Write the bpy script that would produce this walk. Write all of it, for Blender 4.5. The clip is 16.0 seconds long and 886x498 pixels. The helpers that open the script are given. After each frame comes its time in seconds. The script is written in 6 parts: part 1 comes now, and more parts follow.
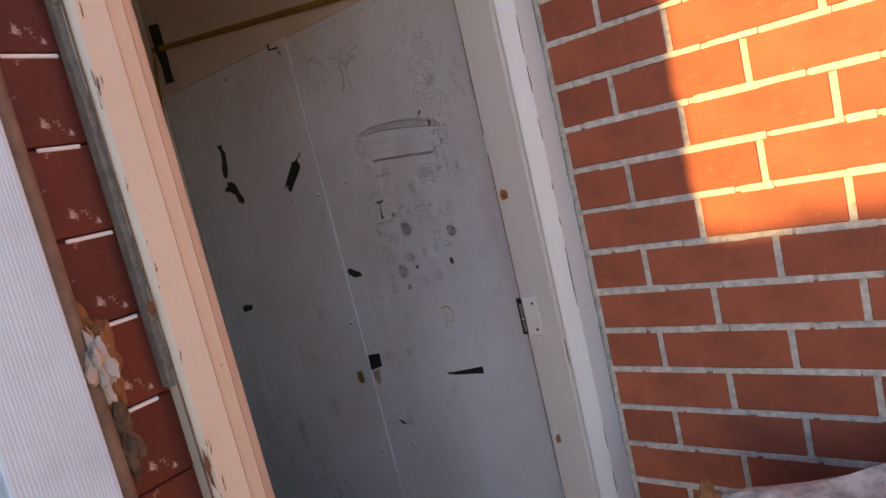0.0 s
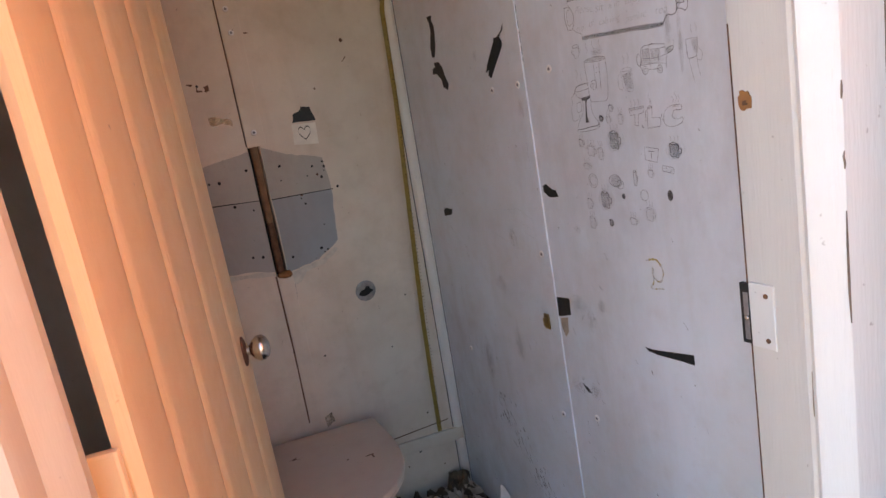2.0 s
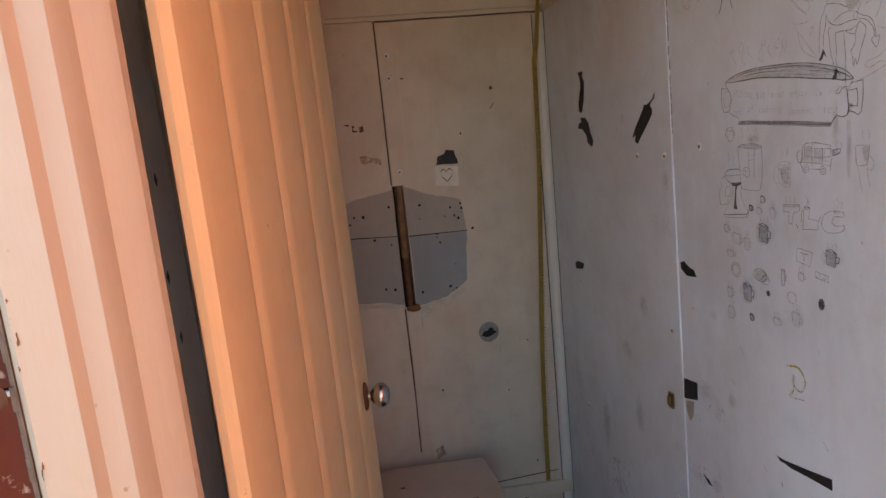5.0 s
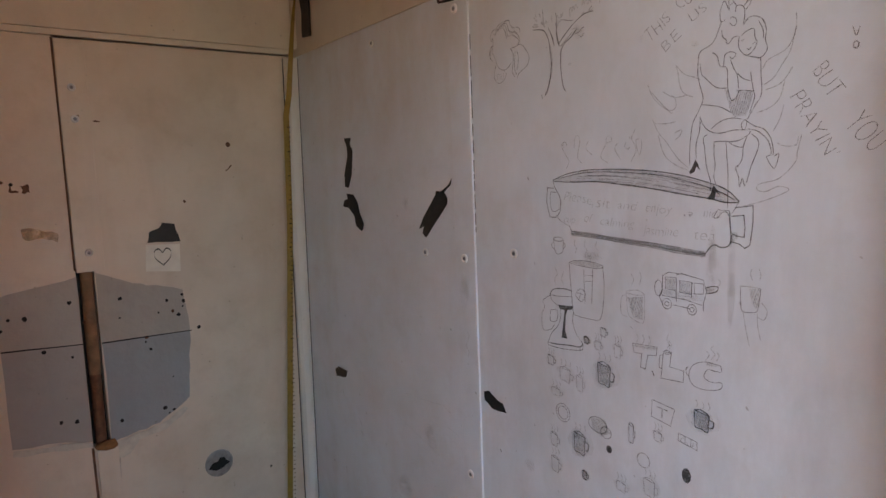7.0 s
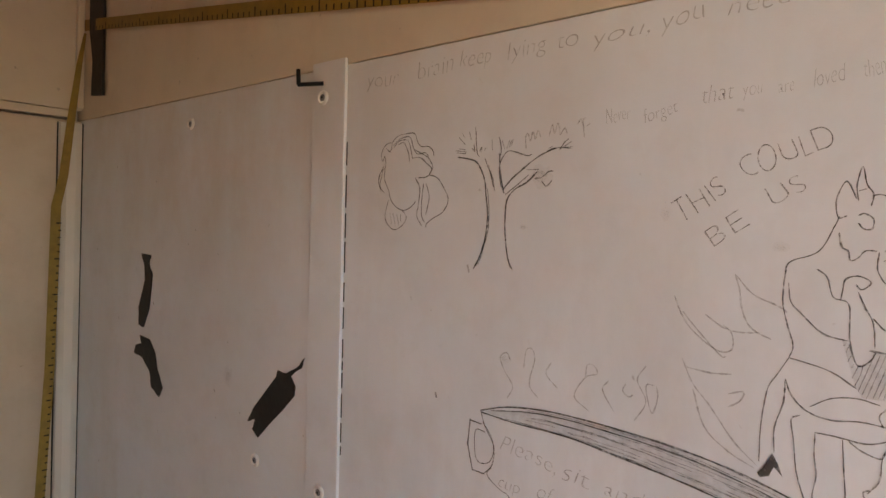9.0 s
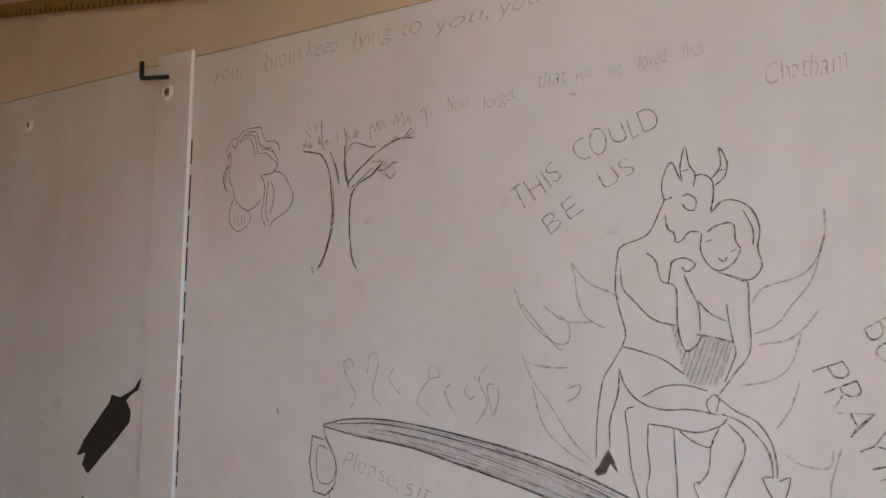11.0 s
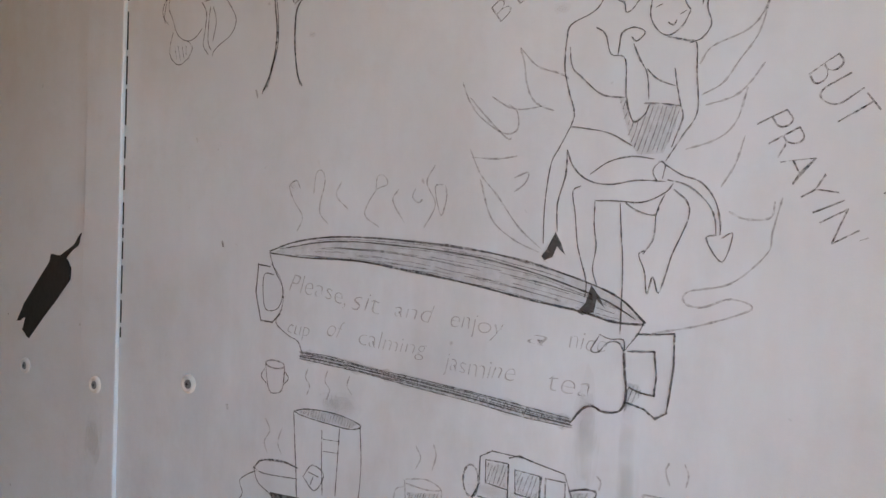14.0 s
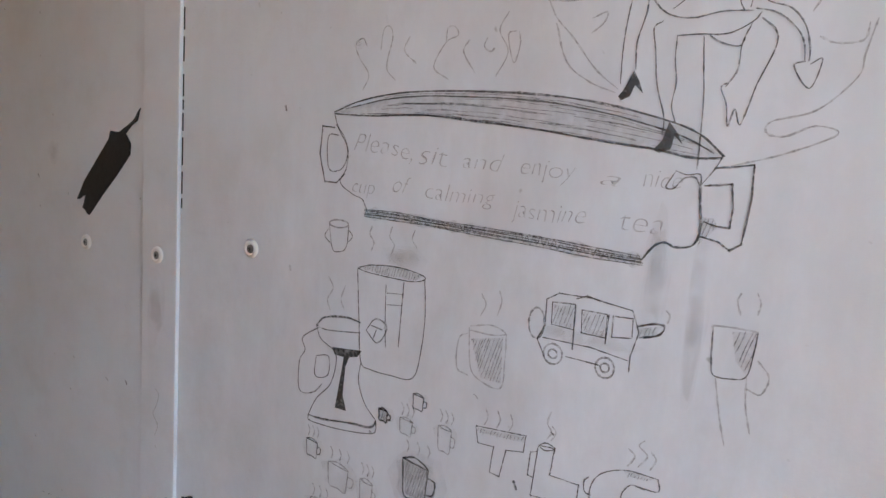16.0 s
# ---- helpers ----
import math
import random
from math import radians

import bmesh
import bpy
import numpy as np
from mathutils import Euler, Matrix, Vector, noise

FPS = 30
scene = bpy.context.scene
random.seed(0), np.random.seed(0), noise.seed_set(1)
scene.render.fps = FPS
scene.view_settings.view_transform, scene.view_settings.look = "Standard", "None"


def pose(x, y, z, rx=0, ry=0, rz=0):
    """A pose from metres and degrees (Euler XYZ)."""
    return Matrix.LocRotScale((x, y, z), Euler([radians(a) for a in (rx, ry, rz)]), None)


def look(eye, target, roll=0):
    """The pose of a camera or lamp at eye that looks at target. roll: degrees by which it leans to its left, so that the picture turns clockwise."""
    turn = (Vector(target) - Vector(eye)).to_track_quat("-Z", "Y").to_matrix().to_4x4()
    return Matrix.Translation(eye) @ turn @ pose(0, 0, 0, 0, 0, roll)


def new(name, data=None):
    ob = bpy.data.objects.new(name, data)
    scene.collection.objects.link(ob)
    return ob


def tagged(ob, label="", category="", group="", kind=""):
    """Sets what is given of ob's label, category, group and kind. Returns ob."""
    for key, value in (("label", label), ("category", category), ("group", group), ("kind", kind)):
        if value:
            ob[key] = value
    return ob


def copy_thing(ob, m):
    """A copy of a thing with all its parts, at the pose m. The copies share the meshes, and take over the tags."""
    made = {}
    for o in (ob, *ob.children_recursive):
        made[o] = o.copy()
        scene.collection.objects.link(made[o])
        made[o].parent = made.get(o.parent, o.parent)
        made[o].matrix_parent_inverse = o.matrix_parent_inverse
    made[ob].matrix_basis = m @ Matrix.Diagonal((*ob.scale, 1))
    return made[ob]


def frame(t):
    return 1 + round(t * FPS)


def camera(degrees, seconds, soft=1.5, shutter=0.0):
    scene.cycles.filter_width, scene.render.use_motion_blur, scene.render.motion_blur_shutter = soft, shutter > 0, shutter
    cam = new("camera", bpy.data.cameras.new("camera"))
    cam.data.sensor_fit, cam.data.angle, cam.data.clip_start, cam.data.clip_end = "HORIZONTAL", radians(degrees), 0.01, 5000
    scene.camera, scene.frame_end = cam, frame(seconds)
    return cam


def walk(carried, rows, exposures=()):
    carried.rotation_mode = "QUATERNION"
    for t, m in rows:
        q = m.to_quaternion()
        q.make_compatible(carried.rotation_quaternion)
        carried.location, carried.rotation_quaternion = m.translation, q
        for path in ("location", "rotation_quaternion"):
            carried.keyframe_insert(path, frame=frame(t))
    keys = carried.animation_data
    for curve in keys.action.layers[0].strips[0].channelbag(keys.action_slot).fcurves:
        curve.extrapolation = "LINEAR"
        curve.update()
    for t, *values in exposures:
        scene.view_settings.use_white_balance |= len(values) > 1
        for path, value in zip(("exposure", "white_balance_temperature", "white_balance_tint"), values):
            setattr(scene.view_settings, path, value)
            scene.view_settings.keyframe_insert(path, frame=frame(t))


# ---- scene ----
cam = camera(70.4, 16.0, soft=1.5)
EXPOSURES = [(0, 1.55, 6900, 21), (0.5, 1.85, 7000, 20), (1, 2.15, 7200, 19), (1.5, 2.5, 7200, 19), (2, 2.8, 7200, 19), (2.5, 2.6, 7200, 19), (3, 2.55, 7150, 18), (5.5, 2.3, 7500, 17), (6, 2.6, 7400, 16), (6.5, 2.72, 7150, 15), (7.3, 2.5, 7050, 16), (8, 2.8, 7000, 15), (8.5, 2.95, 7500, 16),
             (9, 2.8, 8300, 17), (11.3, 2.83, 7200, 12), (14, 2.93, 6750, 9), (16, 2.97, 6700, 9)]
PATH = [
    (0, (-1.227, -0.149, 1.362), (0.324, 1.086, 1.1), -13.4),
    (0.5, (-1.146, -0.176, 1.367), (0.183, 1.294, 1.094), -13.5),
    (1, (-1.065, -0.164, 1.346), (0.124, 1.413, 1.028), -11.9),
    (1.5, (-0.833, -0.038, 1.318), (0.144, 1.67, 0.962), -10.9),
    (2, (-0.763, 0.011, 1.313), (0.003, 1.814, 0.911), -10.1),
    (2.5, (-0.724, -0.005, 1.301), (-0.164, 1.855, 0.822), -9.8),
    (3, (-0.722, -0.005, 1.292), (-0.313, 1.88, 0.765), -9.6),
    (3.2, (-0.72, -0.002, 1.298), (-0.332, 1.886, 0.763), -9.3),
    (5.3, (-0.738, 0.005, 1.424), (-0.336, 1.943, 1.135), -5.3),
    (5.5, (-0.729, 0.066, 1.42), (-0.254, 1.988, 1.137), -4.9),
    (6, (-0.721, 0.27, 1.452), (0.106, 2.072, 1.187), -3.8),
    (6.5, (-0.695, 0.354, 1.48), (0.415, 1.997, 1.22), -2.8),
    (7, (-0.658, 0.395, 1.496), (0.519, 1.995, 1.263), -2.2),
    (7.5, (-0.576, 0.442, 1.513), (0.646, 2.015, 1.339), -1.2),
    (8, (-0.486, 0.551, 1.529), (0.871, 2.015, 1.408), -0.4),
    (8.5, (-0.418, 0.677, 1.591), (1.059, 2.024, 1.509), 0.5),
    (9, (-0.423, 0.715, 1.636), (1.114, 1.993, 1.563), 1.6),
    (9.2, (-0.43, 0.719, 1.653), (1.13, 1.97, 1.599), 1.9),
    (11.3, (-0.36, 0.688, 1.581), (1.344, 1.732, 1.654), 1.7),
    (11.5, (-0.359, 0.688, 1.565), (1.351, 1.723, 1.634), 1.7),
    (12, (-0.346, 0.689, 1.545), (1.377, 1.702, 1.595), 1.7),
    (12.5, (-0.346, 0.684, 1.537), (1.387, 1.682, 1.568), 1.8),
    (13, (-0.348, 0.68, 1.525), (1.391, 1.667, 1.543), 1.9),
    (13.5, (-0.347, 0.68, 1.513), (1.399, 1.656, 1.504), 1.9),
    (14, (-0.346, 0.682, 1.498), (1.403, 1.651, 1.46), 2.0),
    (14.5, (-0.353, 0.684, 1.484), (1.397, 1.651, 1.417), 2.2),
    (15, (-0.36, 0.693, 1.466), (1.383, 1.668, 1.369), 2.6),
    (15.5, (-0.362, 0.7, 1.446), (1.368, 1.693, 1.305), 2.9),
    (16, (-0.369, 0.704, 1.43), (1.35, 1.71, 1.241), 3.2),
]
walk(cam, [(t, look(eye, target, roll)) for t, eye, target, roll in PATH],
     exposures=EXPOSURES)

# ---- world and sun ----
SUN_ELEV, SUN_TURN = 15.0, 10.8      # low sun from the left, a little from behind the house
world = bpy.data.worlds.new("world")
scene.world = world
world.use_nodes = True
wn = world.node_tree
sky = wn.nodes.new("ShaderNodeTexSky")
sky.sky_type, sky.sun_disc = "NISHITA", False
sky.sun_elevation, sky.sun_rotation = radians(SUN_ELEV), radians(-90 + SUN_TURN)
sky.dust_density, sky.ozone_density = 0.3, 3.0
wn.links.new(sky.outputs[0], wn.nodes["Background"].inputs[0])
wn.nodes["Background"].inputs[1].default_value = 0.15
sun_from = Vector((-math.cos(radians(SUN_TURN)), math.sin(radians(SUN_TURN)), math.tan(radians(SUN_ELEV))))
sun = new("sun", bpy.data.lights.new("sun", "SUN"))
sun.data.energy, sun.data.angle, sun.data.color = 5.0, radians(0.9), (1.0, 0.65, 0.19)
sun.matrix_world = look(sun_from * 20, (0, 0, 0))

# ---- helpers of this scene ----
def part(name, bm, material, parent=None, label=""):
    me = bpy.data.meshes.new(name)
    bmesh.ops.recalc_face_normals(bm, faces=bm.faces)
    bm.to_mesh(me)
    bm.free()
    me.materials.append(material)
    ob = new(name, me)
    if parent is not None:
        ob.parent = parent
    if label:
        ob["label"] = label
    return ob


def block(bm, x0, x1, y0, y1, z0, z1, bevel=0.0, seg=1):
    """A box between two corners, with its edges eased by bevel."""
    made = bmesh.ops.create_cube(bm, size=1.0, matrix=Matrix.Translation(((x0 + x1) / 2, (y0 + y1) / 2, (z0 + z1) / 2))
                                 @ Matrix.Diagonal((x1 - x0, y1 - y0, z1 - z0, 1)))
    if bevel:
        edges = list({e for v in made["verts"] for e in v.link_edges})
        bmesh.ops.bevel(bm, geom=edges, offset=bevel, segments=seg, affect="EDGES", profile=0.6)
    return bm


def box(name, x0, x1, y0, y1, z0, z1, material, parent=None, bevel=0.0, seg=1, label=""):
    return part(name, block(bmesh.new(), x0, x1, y0, y1, z0, z1, bevel, seg), material, parent, label)


def rod(bm, a, b, ra, rb=None, sides=16):
    a, b = Vector(a), Vector(b)
    rb = ra if rb is None else rb
    m = Matrix.Translation((a + b) / 2) @ (b - a).to_track_quat("Z", "Y").to_matrix().to_4x4()
    bmesh.ops.create_cone(bm, cap_ends=True, segments=sides, radius1=ra, radius2=rb, depth=(b - a).length, matrix=m)
    return bm


def lathe(profile, sides=32, sx=1.0, sy=1.0):
    """A body turned about z from (radius, height) pairs."""
    bm = bmesh.new()
    rings = [[bm.verts.new((r * sx * math.cos(2 * math.pi * i / sides), r * sy * math.sin(2 * math.pi * i / sides), h))
              for i in range(sides)] for r, h in profile]
    for lo, hi in zip(rings, rings[1:]):
        for i in range(sides):
            bm.faces.new((lo[i], lo[(i + 1) % sides], hi[(i + 1) % sides], hi[i]))
    bm.faces.new(rings[-1])
    bm.faces.new(rings[0][::-1])
    return bm


def smooth(ob, angle=40):
    for p in ob.data.polygons:
        p.use_smooth = True
    ob.data.set_sharp_from_angle(angle=radians(angle))
    return ob


def profile_bar(points, z0, z1):
    """An upright bar whose plan is the closed outline points."""
    bm = bmesh.new()
    lo = [bm.verts.new((x, y, z0)) for x, y in points]
    hi = [bm.verts.new((x, y, z1)) for x, y in points]
    n = len(points)
    for i in range(n):
        bm.faces.new((lo[i], lo[(i + 1) % n], hi[(i + 1) % n], hi[i]))
    bm.faces.new(lo[::-1])
    bm.faces.new(hi)
    return bm


# ---- materials ----
def material(name):
    m = bpy.data.materials.new(name)
    m.use_nodes = True
    return m, m.node_tree.nodes, m.node_tree.links, m.node_tree.nodes["Principled BSDF"]


def noise_of(n, l, scale, detail=4, rough=0.55, stretch=None):
    co = n.new("ShaderNodeTexCoord")
    t = n.new("ShaderNodeTexNoise")
    t.inputs["Scale"].default_value, t.inputs["Detail"].default_value, t.inputs["Roughness"].default_value = scale, detail, rough
    if stretch:
        mp = n.new("ShaderNodeMapping")
        mp.inputs["Scale"].default_value = stretch
        l.new(co.outputs["Object"], mp.inputs[0])
        l.new(mp.outputs[0], t.inputs["Vector"])
    else:
        l.new(co.outputs["Object"], t.inputs["Vector"])
    return t.outputs["Fac"]


def ramp(n, l, fac, *stops):
    r = n.new("ShaderNodeValToRGB")
    e = r.color_ramp.elements
    while len(e) < len(stops):
        e.new(0.5)
    for el, (pos, col) in zip(e, stops):
        el.position, el.color = pos, (*col, 1) if len(col) == 3 else col
    l.new(fac, r.inputs[0])
    return r.outputs[0]


def mix(n, l, fac, a, b, mode="MIX"):
    m = n.new("ShaderNodeMix")
    m.data_type, m.blend_type = "RGBA", mode
    for sock, v in ((0, fac), (6, a), (7, b)):
        if isinstance(v, (int, float)):
            m.inputs[sock].default_value = v
        elif isinstance(v, tuple):
            m.inputs[sock].default_value = (*v, 1)
        else:
            l.new(v, m.inputs[sock])
    return m.outputs[2]


def bump(n, l, bsdf, fac, strength, depth=0.002, chain=None):
    b = n.new("ShaderNodeBump")
    b.inputs["Strength"].default_value, b.inputs["Distance"].default_value = strength, depth
    l.new(fac, b.inputs["Height"])
    if chain is not None:
        l.new(chain, b.inputs["Normal"])
    l.new(b.outputs[0], bsdf.inputs["Normal"])
    return b.outputs[0]


def painted(name, base, dirt, stain=0.5, rough=0.45, grain=None, chip=None, bumpy=0.15, specks=True, smears=()):
    """Old paint: base colour with soft stains, fine specks, worn spots where chip is given, and soft tinted patches
    (centre, size, colour, strength).
    """
    m, n, l, b = material(name)
    big = noise_of(n, l, 3.2, 5, 0.6)
    col = mix(n, l, ramp(n, l, big, (0.42, (0, 0, 0)), (0.78, (stain, stain, stain))), base, dirt)
    mid = noise_of(n, l, 17, 4, 0.65)
    col = mix(n, l, ramp(n, l, mid, (0.5, (0, 0, 0)), (0.8, (stain * 0.5,) * 3)), col, dirt)
    streak = noise_of(n, l, 11, 4, 0.6, (1, 1, 0.12))
    col = mix(n, l, ramp(n, l, streak, (0.52, (0, 0, 0)), (0.82, (stain * 0.6,) * 3)), col, dirt)
    if specks:
        sp = noise_of(n, l, 85, 2, 0.5)
        col = mix(n, l, ramp(n, l, sp, (0.74, (0, 0, 0)), (0.80, (0.55, 0.55, 0.55))), col, tuple(c * 0.35 for c in dirt))
    for centre, size, tone, strength in smears:
        co, mp, gr = n.new("ShaderNodeTexCoord"), n.new("ShaderNodeMapping"), n.new("ShaderNodeTexGradient")
        mp.vector_type, gr.gradient_type = "TEXTURE", "SPHERICAL"
        mp.inputs["Location"].default_value, mp.inputs["Scale"].default_value = centre, size
        l.new(co.outputs["Object"], mp.inputs[0])
        l.new(mp.outputs[0], gr.inputs[0])
        spread = ramp(n, l, gr.outputs["Fac"], (0.0, (0, 0, 0)), (0.6, (1, 1, 1)))
        rub = ramp(n, l, noise_of(n, l, 13, 6, 0.7, (1, 1, 0.45)), (0.30, (0.15 * strength,) * 3), (0.68, (strength,) * 3))
        col = mix(n, l, mix(n, l, 1.0, spread, rub, "MULTIPLY"), col, tone)
    if chip:
        cn = noise_of(n, l, 22, 5, 0.6, (1, 1, 0.12))
        col = mix(n, l, ramp(n, l, cn, (0.725, (0, 0, 0)), (0.74, (1, 1, 1))), col, chip)
    l.new(col, b.inputs["Base Color"])
    rg = ramp(n, l, mid, (0.3, (rough - 0.08,) * 3), (0.75, (rough + 0.2,) * 3))
    l.new(rg, b.inputs["Roughness"])
    fine = noise_of(n, l, 60 if not grain else 40, 4, 0.6, grain)
    bump(n, l, b, fine, bumpy, 0.003)
    return m


PANEL = painted("panel_paint", (0.72, 0.762, 0.815), (0.50, 0.45, 0.40), 0.46, 0.48, smears=(
    ((0, 0.90, 1.24), (1, 0.46, 0.40), (0.34, 0.33, 0.34), 0.42), ((0, 1.10, 0.72), (1, 0.30, 0.35), (0.40, 0.38, 0.37), 0.35), ((0, 1.75, 0.35), (1, 0.35, 0.55), (0.36, 0.31, 0.27), 0.4),
    # the last patch browns the upper far end of the wall
    ((0, 0.86, 1.60), (1, 0.30, 0.20), (0.45, 0.43, 0.42), 0.25), ((0, 1.50, 1.75), (1, 0.50, 0.22), (0.50, 0.37, 0.25), 0.40)))
BACKP = painted("back_panel_paint", (0.635, 0.535, 0.43), (0.40, 0.285, 0.19), 0.55, 0.5)
SIDEP = painted("side_panel_paint", (0.74, 0.70, 0.67), (0.45, 0.40, 0.36), 0.5, 0.5)
UPPERP = painted("upper_panel_paint", (0.66, 0.58, 0.47), (0.44, 0.35, 0.26), 0.4, 0.55)
TRIM = painted("trim_paint", (0.68, 0.635, 0.575), (0.5, 0.43, 0.36), 0.3, 0.4)
FRAME = painted("frame_paint", (0.57, 0.57, 0.55), (0.58, 0.50, 0.42), 0.28, 0.38, (6, 6, 0.6), (0.30, 0.19, 0.12), 0.25)
# Cream made more orange to hold the light bounced off the sunlit bricks.
DOORP = painted("door_paint", (0.80, 0.61, 0.36), (0.58, 0.38, 0.19), 0.30, 0.36, (8, 8, 0.4), None, 0.2)
# Left upright: white paint tinted by the orange brick bounce, plus rusty stains.
FRAME_WARM = painted("warm_frame_paint", (0.54, 0.495, 0.40), (0.47, 0.31, 0.14), 0.3, 0.38, (6, 6, 0.6), None, 0.1)
PLASTER = painted("bare_plaster", (0.40, 0.36, 0.315), (0.25, 0.21, 0.175), 0.45, 0.85, None, None, 0.4)
PLASTER_BLUE = painted("bare_board_blue", (0.30, 0.31, 0.315), (0.20, 0.19, 0.18), 0.4, 0.85, None, None, 0.4)
PLASTER_GREY = painted("bare_board_grey", (0.35, 0.325, 0.30), (0.22, 0.19, 0.16), 0.4, 0.85, None, None, 0.4)
CEIL = painted("ceiling_paint", (0.38, 0.33, 0.27), (0.28, 0.22, 0.17), 0.4, 0.6)


def ridged(name, base, dark):
    """Embossed board: fine upright ridges that wander a little."""
    m, n, l, b = material(name)
    co, mp, wv = n.new("ShaderNodeTexCoord"), n.new("ShaderNodeMapping"), n.new("ShaderNodeTexWave")
    mp.inputs["Scale"].default_value = (1, 1, 0.02)
    wv.inputs["Scale"].default_value, wv.inputs["Distortion"].default_value = 105, 5
    wv.inputs["Detail"].default_value, wv.inputs["Detail Scale"].default_value = 3, 0.6
    l.new(co.outputs["Object"], mp.inputs[0])
    l.new(mp.outputs[0], wv.inputs[0])
    stain = noise_of(n, l, 12, 5, 0.65)
    col = mix(n, l, ramp(n, l, stain, (0.45, (0, 0, 0)), (0.8, (0.5, 0.5, 0.5))), base, dark)
    col = mix(n, l, ramp(n, l, wv.outputs["Fac"], (0.0, (0.35, 0.35, 0.35)), (0.5, (0, 0, 0))), col, dark)
    l.new(col, b.inputs["Base Color"])
    b.inputs["Roughness"].default_value = 0.5
    bump(n, l, b, wv.outputs["Fac"], 0.5, 0.0006)
    return m


# White board, its base tinted with the blue sky light falling on it.
BOARD = ridged("grained_board", (0.50, 0.645, 0.74), (0.32, 0.40, 0.46))


def plain(name, col, rough=0.5, metal=0.0, var=0.25, scale=30, bumpy=0.1):
    m, n, l, b = material(name)
    f = noise_of(n, l, scale, 4, 0.6)
    l.new(mix(n, l, ramp(n, l, f, (0.35, (0, 0, 0)), (0.75, (1, 1, 1))), col, tuple(c * (1 - var) for c in col)), b.inputs["Base Color"])
    b.inputs["Roughness"].default_value, b.inputs["Metallic"].default_value = rough, metal
    bump(n, l, b, f, bumpy, 0.002)
    return m


def brick_material(name, dark_worn):
    m, n, l, b = material(name)
    info = n.new("ShaderNodeObjectInfo")
    # The second set, for the facade, is about 0.4 of the first.
    tones = ((0.25, 0.064, 0.034), (0.295, 0.080, 0.042), (0.34, 0.096, 0.050)) if not dark_worn else ((0.095, 0.017, 0.010), (0.115, 0.021, 0.012), (0.14, 0.027, 0.015))
    tone = ramp(n, l, info.outputs["Random"], (0.0, tones[0]), (0.5, tones[1]), (1.0, tones[2]))
    f = noise_of(n, l, 14, 5, 0.6)
    col = mix(n, l, ramp(n, l, f, (0.4, (0, 0, 0)), (0.75, (0.6, 0.6, 0.6))), tone, (0.14, 0.042, 0.024) if not dark_worn else (0.06, 0.012, 0.008))
    sp = noise_of(n, l, 130, 2, 0.5)
    col = mix(n, l, ramp(n, l, sp, (0.72, (0, 0, 0)), (0.78, (0.5, 0.5, 0.5))), col, (0.42, 0.17, 0.10))
    if dark_worn:
        w = noise_of(n, l, 38, 5, 0.7)
        col = mix(n, l, ramp(n, l, w, (0.62, (0, 0, 0)), (0.68, (0.75, 0.75, 0.75))), col, (0.52, 0.38, 0.32))
    else:
        w = noise_of(n, l, 21, 6, 0.72)
        col = mix(n, l, ramp(n, l, w, (0.60, (0, 0, 0)), (0.80, (0.3, 0.3, 0.3))), col, (0.40, 0.20, 0.13))
        d = noise_of(n, l, 48, 4, 0.7)
        col = mix(n, l, ramp(n, l, d, (0.62, (0, 0, 0)), (0.78, (0.4, 0.4, 0.4))), col, (0.13, 0.036, 0.02))
        chalk = noise_of(n, l, 75, 2, 0.4)
        col = mix(n, l, ramp(n, l, chalk, (0.755, (0, 0, 0)), (0.775, (0.8, 0.8, 0.8))), col, (0.62, 0.52, 0.45))
    l.new(col, b.inputs["Base Color"])
    b.inputs["Roughness"].default_value = 0.7 if not dark_worn else 0.38
    b.inputs["Specular IOR Level"].default_value = 0.25
    g = noise_of(n, l, 90, 5, 0.65)
    bump(n, l, b, g, 0.35, 0.003)
    return m


BRICK = brick_material("red_brick", False)
BRICK_OLD = brick_material("dark_worn_brick", True)
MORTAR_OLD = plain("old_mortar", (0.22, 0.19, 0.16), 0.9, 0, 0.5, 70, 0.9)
MORTAR = plain("mortar", (0.52, 0.465, 0.405), 0.9, 0, 0.5, 70, 0.9)
CONCRETE = plain("rough_stone", (0.42, 0.415, 0.39), 0.95, 0, 0.7, 45, 1.0)
POSTC = plain("pale_crumbled_concrete", (0.52, 0.54, 0.49), 0.95, 0, 0.75, 38, 1.0)
GROUND = plain("paving_dirt", (0.46, 0.43, 0.39), 0.95, 0, 0.45, 9, 0.6)
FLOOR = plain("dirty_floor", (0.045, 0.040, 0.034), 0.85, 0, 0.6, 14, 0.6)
CERAMIC = plain("toilet_ceramic", (0.66, 0.57, 0.48), 0.2, 0, 0.14, 5, 0.01)
LIDP = painted("toilet_lid_plastic", (0.58, 0.47, 0.375), (0.42, 0.31, 0.23), 0.3, 0.35, None, None, 0.04)
CHROME = plain("tarnished_chrome", (0.62, 0.60, 0.57), 0.22, 1.0, 0.3, 40, 0.05)
RUST = plain("rusty_iron", (0.16, 0.075, 0.04), 0.75, 0.3, 0.6, 60, 0.6)
PIPE = plain("brown_pipe", (0.24, 0.125, 0.06), 0.7, 0, 0.5, 40, 0.3)
BRASS = plain("old_brass", (0.42, 0.30, 0.14), 0.35, 1.0, 0.4, 60, 0.2)
BLACK = plain("black_cloth_tape", (0.016, 0.016, 0.016), 0.62, 0, 0.4, 90, 0.4)
# Near-black that puts in the shade of holes; also black print and hook.
HOLE = plain("dark_cavity", (0.012, 0.011, 0.010), 0.9)
WOOD = plain("raw_orange_wood", (0.27, 0.115, 0.035), 0.7, 0, 0.35, 25, 0.4)
